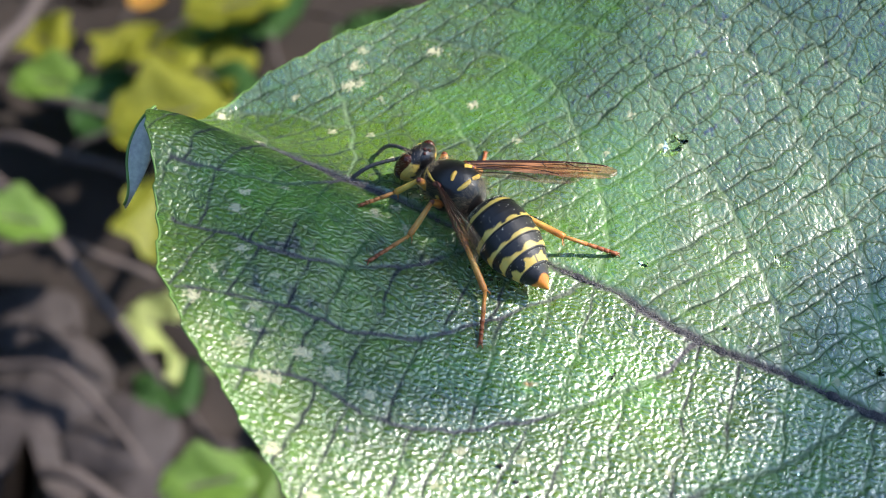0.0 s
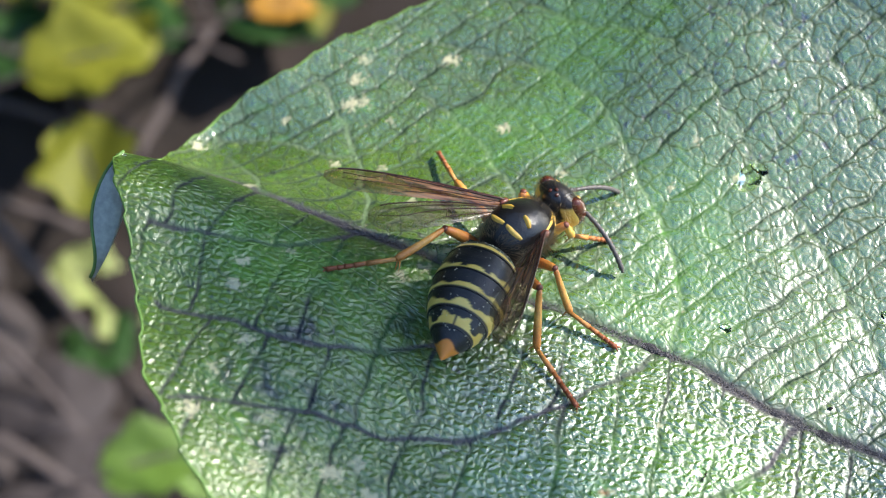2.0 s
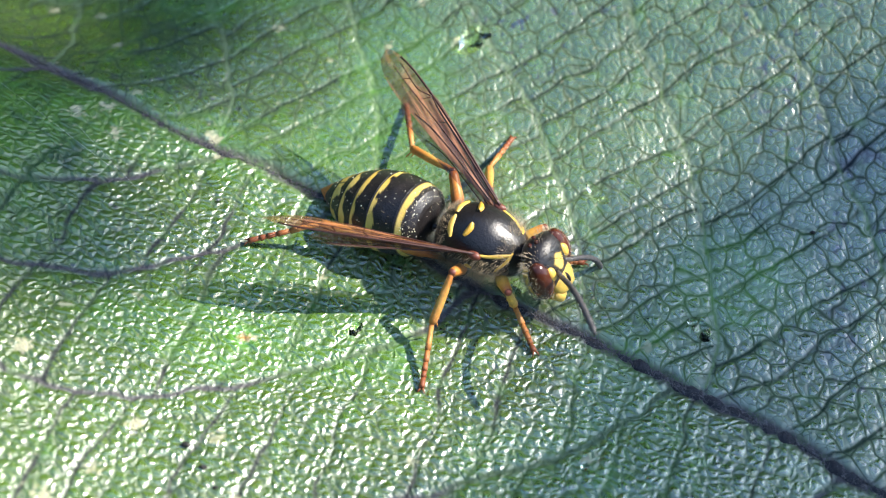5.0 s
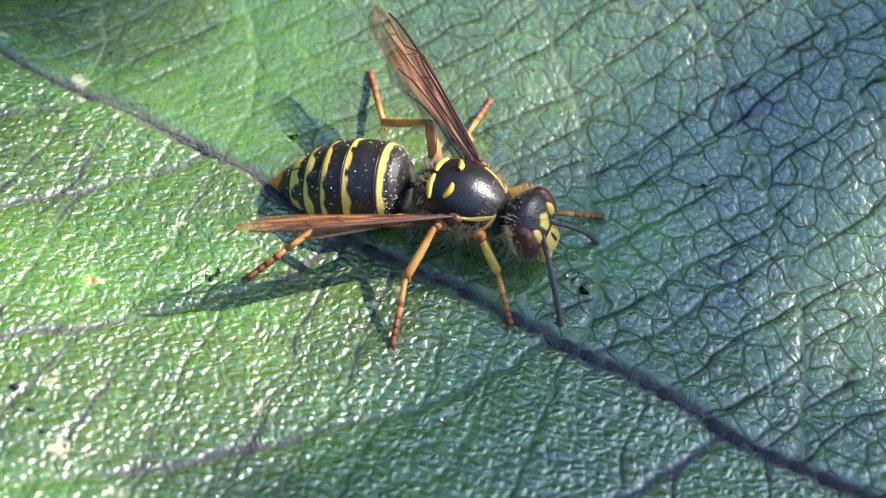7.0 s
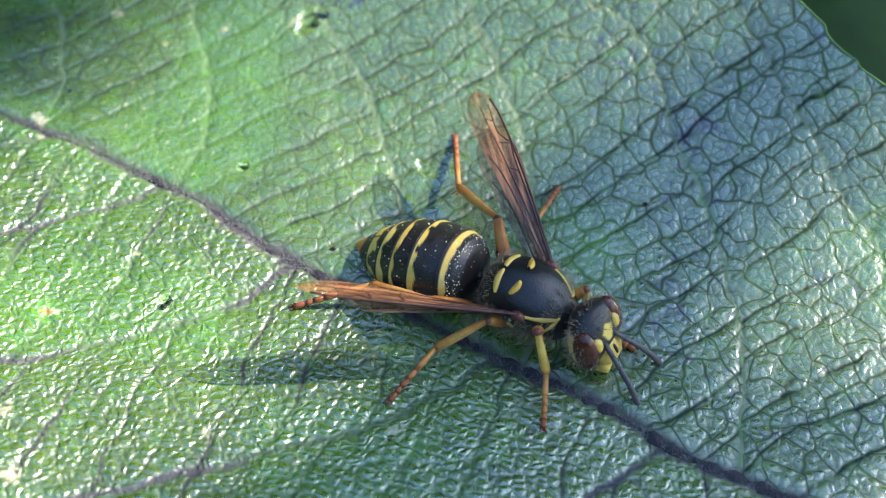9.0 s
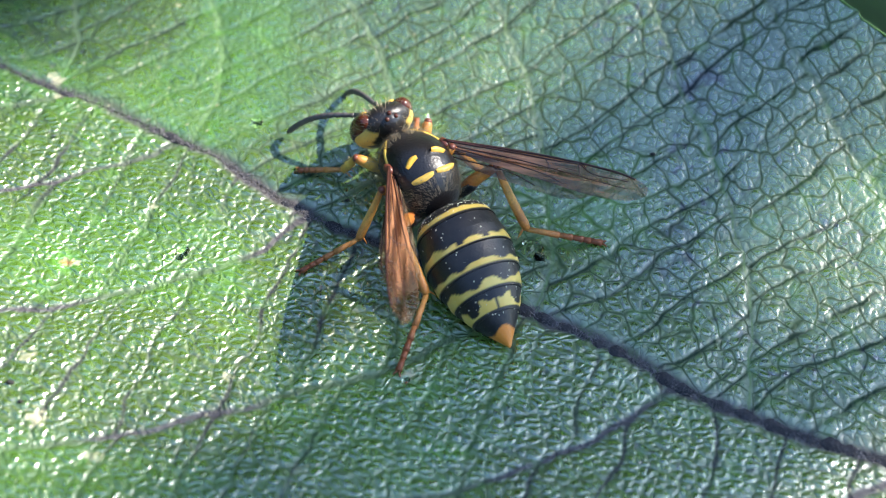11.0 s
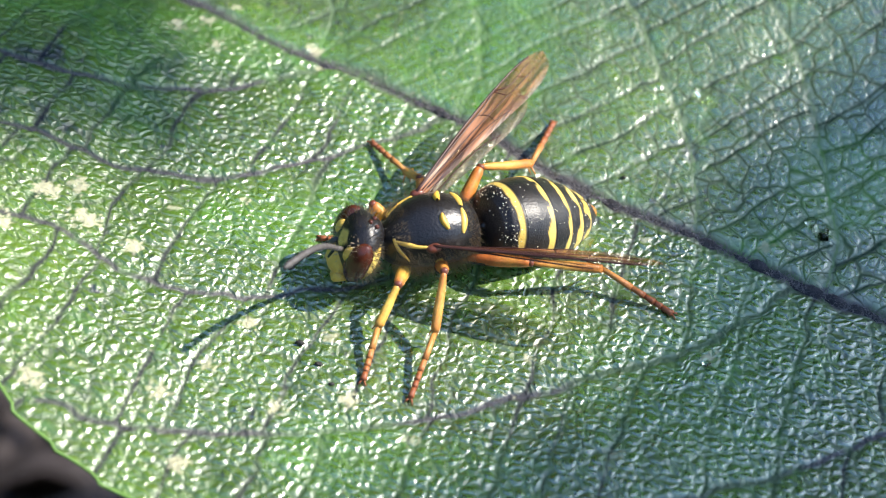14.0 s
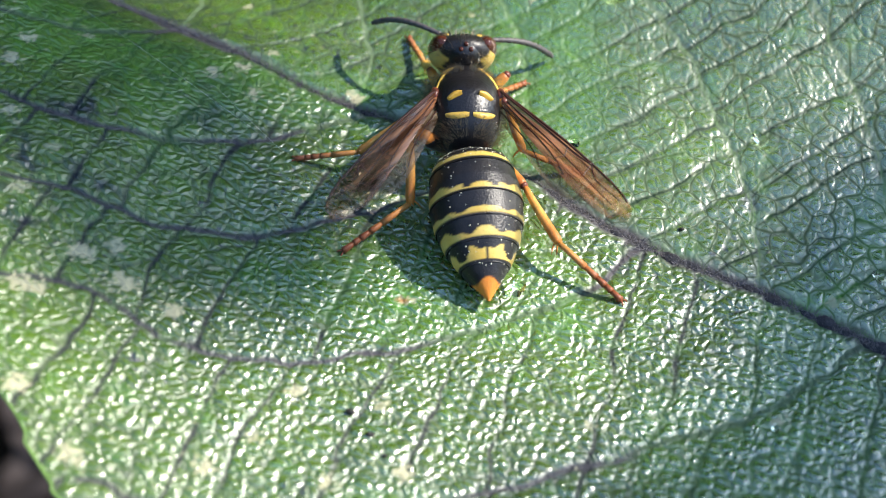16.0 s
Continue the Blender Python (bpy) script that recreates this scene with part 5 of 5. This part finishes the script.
def shade_leaf(spot, length, width, turn, dist):
    """An unseen leaf added between the sun and a spot below, to shade it."""
    at = Vector(spot) * MM + SUN_DIR * dist
    bm = bmesh.new()
    rows = []
    for i in range(21):
        u = i / 20
        w = width * max(0.02, math.sin(math.pi * (u * 0.94 + 0.03))) ** 0.8 * (1 + 0.10 * math.sin(u * 21) + 0.08 * math.sin(u * 9 + 1))
        rows.append([bm.verts.new((length * (u - 0.5), w * v, 0.10 * w * abs(v) - 0.04 * length * u * u)) for v in (-1, -.5, 0, .5, 1)])
    for a, b in zip(rows, rows[1:]):
        for j in range(4):
            bm.faces.new((a[j], b[j], b[j + 1], a[j + 1]))
    bmesh.ops.solidify(bm, geom=bm.faces[:], thickness=0.0004)
    ob = part("leaf", bm, GREEN_LEAF, branch)
    ob.matrix_world = Matrix.Translation(at) @ Matrix.Rotation(radians(turn), 4, "Z")
    return ob


shade_leaf((21, -14.5, -3), 0.064, 0.0100, 24, 0.88)
shade_leaf((26.5, -8, 0), 0.074, 0.0115, 66, 0.95)
shade_leaf((66, 46, -15), 0.070, 0.026, -40, 0.80)


# Two more unseen leaves, moved later so their shade shifts across the leaf.
SHADING = shade_leaf((-15, 7.4, 1), 0.045, 0.0125, -30, 0.95)
SWAYING = shade_leaf((-38, 34, 0), 0.028, 0.0080, 104, 0.92)


# ---- what moves ----
BEAT = [0.0, 0.5, 1.0, 1.5, 2.0, 2.5, 3.0, 3.5, 4.0, 4.5, 5.0, 5.2, 6.3, 7.5, 8.0, 8.5, 9.0, 9.6, 10.2, 10.8, 11.5, 12.0, 12.5, 13.0, 13.5, 14.0, 14.5, 15.0, 15.5, 16.0]
BODY_X = [-4.22, -4.71, -4.96, -6.02, -7.18, -7.11, -2.83, 2.34, 5.21, 6.84, 10.32, 10.94, 14.38, 18.13, 18.75, 19.36, 23.64, 22.80, 21.96, 21.12, 20.14, 16.71, 12.56, 10.71, 7.08, 6.74, 4.77, 1.41, 2.29, 2.92]
BODY_Y = [14.64, 14.41, 14.62, 14.74, 15.12, 16.18, 15.44, 13.37, 12.31, 11.48, 7.21, 7.18, 7.02, 6.85, 5.73, 4.97, 2.92, 3.19, 3.45, 3.71, 4.02, 5.81, 4.94, 4.01, 1.92, -0.29, -0.08, 3.09, 3.54, 8.39]
HEADING = [140.4, 133.2, 122.7, 111.6, 42.3, -3.8, 0.2, -13.1, -12.7, -40.6, -21.5, -21.2, -19.9, -18.4, -19.9, -5.7, -27.9, 8.0, 60.0, 114.0, 152.0, 184.4, 205.1, 210.7, 227.7, 198.5, 151.9, 146.7, 102.1, 96.3]
ROLL = [6.9, 8.9, 9.9, 0.8, -7.0, -1.0, 3.7, 5.0, 4.8, 16.8, -0.4, 0.2, 2.9, 6.0, 12.2, 1.8, 2.6, 2.0, 1.5, 1.0, 0.3, 0.1, 5.7, -0.8, -3.3, -2.3, 0.2, 0.2, -6.3, 3.7]
PITCH = [2.6, -0.3, -0.9, 4.7, -1.2, 1.6, 2.9, -2.3, 1.6, -1.6, -4.8, -4.4, -2.3, 0.1, -3.9, 4.1, 1.4, -0.0, -1.4, -2.8, -4.4, -0.7, -8.6, -3.3, -1.7, -1.6, -4.9, -3.1, -1.4, -6.2]
RISE = [3.05, 3.13, 3.05, 2.99, 3.22, 3.01, 3.04, 3.04, 3.06, 3.09, 3.04, 3.03, 3.00, 2.95, 2.98, 2.96, 2.87, 2.89, 2.91, 2.92, 2.95, 2.95, 3.06, 3.01, 3.08, 2.98, 3.16, 3.09, 3.31, 3.06]
GASTER_TURN = [-10.2, -10.8, 4.4, 7.9, 25.5, 2.9, 0.0, 12.7, 8.9, 21.0, -8.0, -6.1, 4.6, 16.2, 7.7, -5.8, 1.9, -1.1, -4.2, -7.2, -10.8, -8.7, -24.5, -23.0, -22.8, 12.1, 22.1, 9.3, 20.6, 4.6]
GASTER_DROP = [11.3, -2.0, 3.6, 4.2, 3.3, 30.6, 27.0, 13.7, 18.2, 11.0, 14.9, 15.0, 15.2, 15.5, 18.6, 24.5, 20.6, 17.5, 14.4, 11.3, 7.7, 30.4, 15.6, 23.5, 22.1, 20.5, 21.1, 15.6, 13.5, 5.9]
WING_LEFT = [(139, 17), (143, 13), (143, 13), (137, 16), (131, 5), (133, 2), (128, 6), (126, 26), (124, 5), (128, 9), (146, 14), (145, 13), (142, 6), (138, -1), (138, 1), (134, 0), (137, 3), (140, 6), (143, 10), (147, 13), (151, 17), (159, 4), (151, 8), (144, 11), (141, 9), (153, 11), (163, 5), (159, 9), (151, 10), (145, 13)]
WING_RIGHT = [(-145, 9), (-144, 11), (-138, 11), (-139, -1), (-148, 13), (-156, 9), (-155, 12), (-149, 18), (-152, 17), (-148, 16), (-156, 14), (-154, 14), (-147, 15), (-138, 16), (-142, 20), (-153, 9), (-146, 14), (-144, 12), (-143, 10), (-141, 8), (-139, 5), (-138, -5), (-186, 21), (-145, 4), (-146, 5), (-138, 6), (-132, 4), (-149, 17), (-142, 8), (-148, 15)]
FEELER_LEFT = [(43, -37), (24, -41), (54, -31), (-3, -23), (-21, -24), (-6, -11), (4, -24), (43, -52), (46, -37), (-39, -53), (64, -52), (61, -52), (44, -53), (25, -55), (55, -44), (38, -48), (21, -51), (29, -45), (36, -39), (43, -33), (51, -26), (90, -30), (63, -24), (63, -12), (64, 5), (39, 38), (56, -22), (56, -22), (56, -22), (56, -22)]
FEELER_RIGHT = [(-11, -39), (-49, -31), (-86, -23), (-124, -15), (-93, -24), (-29, -27), (-50, -14), (-21, -63), (-9, -45), (-44, -41), (-48, 21), (-49, 15), (-52, -17), (-55, -52), (-76, -51), (-47, -50), (-19, -49), (-13, -45), (-8, -42), (-2, -39), (4, -35), (21, -54), (-65, -47), (18, -57), (-12, -70), (-13, -56), (-14, -41), (14, -33), (-87, -48), (-80, -23)]
FEET = {}
FEET["front_left"] = [(-13.4, 14.8), (-14.8, 21.5), (-13.8, 18.8), (-14.8, 21.7), (-1.8, 22.3), (4.0, 17.4), (7.4, 17.7), (10.6, 14.3), (13.8, 12.6), (17.1, 9.1), (19.1, 7.0), (19.9, 7.0), (24.6, 6.4), (28.7, 7.9), (28.7, 5.9), (29.4, 7.4), (32.0, 0.3), (32.0, 6.4), (22.9, 12.3), (13.1, 8.6), (9.3, 6.5), (9.8, -1.4), (6.7, -4.4), (6.7, -4.3), (4.5, -7.1), (1.4, -9.2), (-5.2, 1.8), (-10.4, 5.0), (-2.8, 13.8), (-1.1, 19.2)]
FEET["middle_left"] = [(-12.3, 9.1), (-12.3, 9.0), (-12.2, 9.0), (-12.2, 9.2), (-10.0, 27.7), (-6.9, 23.1), (-2.8, 23.2), (6.5, 18.5), (10.2, 17.4), (12.2, 18.9), (14.6, 15.3), (14.5, 14.8), (21.0, 12.4), (20.0, 16.0), (24.9, 12.7), (24.1, 12.3), (27.8, 10.4), (26.2, 10.3), (16.7, 9.1), (12.8, 1.6), (13.4, -1.6), (13.7, -2.0), (14.2, -4.1), (15.0, -4.5), (9.7, -7.1), (3.9, -10.0), (1.1, -8.2), (-0.7, -5.0), (-6.3, -0.1), (-6.7, 8.9)]
FEET["hind_left"] = [(-3.7, 3.2), (-3.6, 3.2), (-5.9, 3.8), (-10.8, 5.9), (-16.9, 13.6), (-12.7, 23.4), (-8.0, 21.4), (-6.2, 20.5), (-1.1, 20.1), (5.8, 20.4), (7.9, 17.5), (8.0, 17.3), (13.8, 15.9), (12.8, 16.4), (12.9, 15.8), (12.4, 14.4), (21.6, 13.8), (18.1, 10.3), (12.8, 2.0), (17.1, -5.3), (23.1, -6.5), (21.9, -4.2), (21.1, -4.1), (19.4, -2.6), (18.7, -2.4), (17.4, -3.2), (9.4, -8.2), (4.2, -5.5), (4.2, -5.9), (-3.4, 2.8)]
FEET["front_right"] = [(-9.6, 21.3), (-8.9, 21.3), (-7.3, 22.6), (-6.0, 23.5), (1.7, 18.3), (0.7, 11.4), (3.6, 11.0), (10.6, 7.8), (12.9, 5.8), (11.1, 3.7), (16.3, 0.9), (17.6, 0.4), (20.6, -1.1), (23.5, 0.8), (25.2, -0.4), (26.7, -0.8), (27.2, -4.9), (31.6, -2.1), (30.2, 7.8), (20.5, 12.7), (14.3, 9.7), (5.4, 8.9), (3.7, 3.3), (0.8, 1.0), (-1.8, -3.7), (-1.8, -0.3), (-1.3, 6.0), (-3.4, 9.4), (3.9, 11.7), (6.0, 15.8)]
FEET["middle_right"] = [(-3.7, 22.5), (-0.8, 20.0), (-0.9, 21.2), (-0.4, 21.0), (1.5, 10.3), (-6.0, 7.0), (-0.8, 6.3), (-1.2, 6.1), (0.8, 3.9), (2.5, 3.0), (10.1, -2.1), (9.7, -2.1), (13.6, -1.5), (18.0, -2.4), (19.0, -3.1), (17.9, -3.7), (19.1, -3.9), (25.5, -5.4), (30.1, 0.8), (26.6, 9.2), (22.5, 10.1), (9.1, 15.3), (3.6, 10.8), (3.9, 8.6), (-1.7, 4.1), (0.3, 7.2), (5.6, 8.8), (2.5, 9.5), (9.2, 9.0), (9.3, 9.5)]
FEET["hind_right"] = [(6.8, 12.5), (6.7, 12.6), (6.9, 11.9), (4.9, 11.2), (-1.4, 5.9), (-12.9, 8.1), (-10.9, 8.2), (-7.5, 8.3), (-5.8, 7.9), (-4.7, 9.9), (-0.9, 6.6), (-0.2, 6.4), (6.7, 2.6), (9.1, 0.6), (8.9, 0.1), (10.6, 1.4), (13.4, 1.8), (17.5, -4.7), (25.5, -5.9), (30.2, 2.0), (28.4, 7.5), (24.3, 10.5), (17.9, 12.0), (17.5, 11.2), (10.2, 11.0), (10.8, 9.5), (11.7, 7.1), (10.7, 6.5), (9.4, 0.5), (11.6, 1.0)]

SPREAD_LEFT = [(0.0, 2), (1.0, 6), (1.5, 12), (2.0, 13), (2.5, 13), (3.5, 13), (4.5, 11), (5.0, -6), (9.0, -6), (12.0, -6), (12.5, 15), (13.0, -5), (15.5, -3), (16.0, -3)]
SPREAD_RIGHT = [(0.0, -5), (1.5, -5), (2.0, -3), (5.0, -6), (12.0, -6), (12.5, 12), (13.0, -6), (15.5, -4), (16.0, -4)]
LEAN_LEFT = [(0.0, -25), (1.5, 8), (9.2, 12), (11.5, -25), (15.0, -25), (16.0, 5)]
LEAN_RIGHT = [(0.0, 12), (1.5, -21), (9.2, -21), (11.5, 12), (15.0, 10), (16.0, 5)]

def body_pose(x, y, heading, roll, pitch, rise):
    up = leaf_up(x, y)
    a = radians(heading)
    fw = Vector((math.cos(a), math.sin(a), 0))
    fw = (fw - up * fw.dot(up)).normalized()
    lf = up.cross(fw)
    o = Vector((x, y, float(leaf_form(x, y)))) + up * rise
    m = Matrix((fw, lf, up)).transposed().to_4x4()
    m.translation = o * MM
    return m @ Matrix.Rotation(radians(pitch), 4, "Y") @ Matrix.Rotation(radians(roll), 4, "X")


def along(origin, way, up):
    """A pose at origin with x along way and z as near to up as can be."""
    x = way.normalized()
    y = up.cross(x).normalized()
    m = Matrix((x, y, x.cross(y))).transposed().to_4x4()
    m.translation = origin * MM
    return m


def leg_poses(kind, side, foot):
    """Hip to foot in three segments, in the body's space; the knee is raised."""
    lf, lt, ls = BONES[kind]
    hx, hy, hz = HIPS[kind]
    hip = Vector((hx, side * hy, hz))
    flat = hip - foot
    flat.z = 0
    reach = flat.length
    back = flat.normalized()
    rise = min(1.1, ls * 0.30)
    ankle = foot + back * math.sqrt(ls * ls - rise * rise) * 0.97 + Vector((0, 0, rise))
    if reach < 1.3 * ls:
        ankle = foot + back * min(ls * 0.8, reach * 0.55) + Vector((0, 0, ls * 0.55))
    bend = {"front": Vector((0.2, 0, 0)), "middle": Vector((-0.7, 0, 0)), "hind": Vector((-0.5, -0.9 * side, 0))}[kind]
    ankle = foot + (ankle + bend - foot).normalized() * (ankle - foot).length
    gap = ankle - hip
    far = (lf + lt) * 0.985
    if gap.length > far:
        ankle = hip + gap.normalized() * far
        gap = ankle - hip
    if gap.length < abs(lf - lt) + 1.0:
        ankle = hip + gap.normalized() * (abs(lf - lt) + 1.0)
        gap = ankle - hip
    d = gap.length
    a = (lf * lf - lt * lt + d * d) / (2 * d)
    hgt = math.sqrt(max(lf * lf - a * a, 0))
    g = gap / d
    up = Vector((0, (0.7 if kind == "hind" else 0.35) * side, 1))
    up = (up - g * up.dot(g)).normalized()
    knee = hip + g * a + up * hgt
    return along(hip, knee - hip, up), along(knee, ankle - knee, up), along(ankle, foot - ankle, Vector((0, 0, 1)))


def table(rows, t):
    return float(np.interp(t, [r[0] for r in rows], [r[1] for r in rows]))


def motions():
    sway = ((0.0, -50, 60, 104), (2.3, -40, 52, 104), (3.0, -14, 34, 104), (3.5, -10, 30, 104), (4.0, -10, 28, 106), (5.2, -8, 29, 106), (7.5, -8, 27, 104), (9.2, -8, 27, 104), (12.5, -14, 31, 104), (14.0, -42, 52, 104), (16.0, -50, 60, 104))
    walk(SWAYING, [(t, Matrix.Translation(Vector((x, y, 0)) * MM + SUN_DIR * 0.92) @ Matrix.Rotation(radians(a), 4, "Z")) for t, x, y, a in sway])
    drift = ((0.0, -16.5, 8.0), (3.0, -15.4, 7.4), (4.4, -15.4, 7.4), (5.0, -23, 13), (7.5, -27, 16), (12.5, -28, 16), (14.2, -27, 15), (15.2, -20.5, 10.8), (16.0, -19.5, 10.2))
    walk(SHADING, [(t, Matrix.Translation(Vector((x, y, 1)) * MM + SUN_DIR * 0.95) @ Matrix.Rotation(radians(-30), 4, "Z")) for t, x, y in drift])
    ticks = sorted({round(0.25 * i, 2) for i in range(65)} | set(BEAT))
    at = lambda vals, t: float(np.interp(t, BEAT, vals))
    pair = lambda vals, t: (at([v[0] for v in vals], t), at([v[1] for v in vals], t))
    body = [(t, body_pose(at(BODY_X, t), at(BODY_Y, t), at(HEADING, t), at(ROLL, t), at(PITCH, t), at(RISE, t))) for t in ticks]
    walk(WASP["wasp"], body)
    walk(WASP["abdomen"], [(t, Matrix.Translation(Vector((0.1, 0, -0.1)) * MM) @ Matrix.Rotation(radians(at(GASTER_TURN, t)), 4, "Z") @ Matrix.Rotation(radians(-at(GASTER_DROP, t) + 4), 4, "Y")) for t in ticks])
    for key, s, wings, feelers, spread in (("left", 1, WING_LEFT, FEELER_LEFT, SPREAD_LEFT), ("right", -1, WING_RIGHT, FEELER_RIGHT, SPREAD_RIGHT)):
        fore, hind, feel = [], [], []
        x, y, z = WING_ROOT
        root = Matrix.Translation(Vector((x, s * y, z)) * MM)
        hroot = Matrix.Translation(Vector((x - 0.55, s * (y - 0.05), z - 0.25)) * MM)
        x, y, z = FEELER_ROOT
        froot = Matrix.Translation(Vector((x, s * y, z)) * MM)
        for t in ticks:
            az, el = pair(wings, t)
            lean = Matrix.Rotation(radians(s * table(LEAN_LEFT if s > 0 else LEAN_RIGHT, t)), 4, "X")
            turn = Matrix.Rotation(radians(az), 4, "Z") @ Matrix.Rotation(radians(-el), 4, "Y")
            fore.append((t, root @ turn @ lean))
            hind.append((t, hroot @ Matrix.Rotation(radians(az + s * table(spread, t)), 4, "Z") @ Matrix.Rotation(radians(-el + 1), 4, "Y") @ lean))
            az, el = pair(feelers, t)
            feel.append((t, froot @ Matrix.Rotation(radians(az), 4, "Z") @ Matrix.Rotation(radians(-el), 4, "Y")))
        walk(WASP["forewing_" + key], fore)
        walk(WASP["hindwing_" + key], hind)
        walk(WASP["antenna_" + key], feel)
        for kind in ("front", "middle", "hind"):
            femur, tibia, tarsus = WASP["leg", kind, key]
            rows = [[], [], []]
            for t, m in body:
                fx, fy = pair(FEET[kind + "_" + key], t)
                foot = m.inverted() @ (Vector((fx, fy, float(leaf_form(fx, fy)) + 0.25)) * MM) / MM
                a, b, c = leg_poses(kind, s, foot)
                rows[0].append((t, a))
                rows[1].append((t, a.inverted() @ b))
                rows[2].append((t, a.inverted() @ c))
            for ob, r in zip((femur, tibia, tarsus), rows):
                walk(ob, r)


motions()
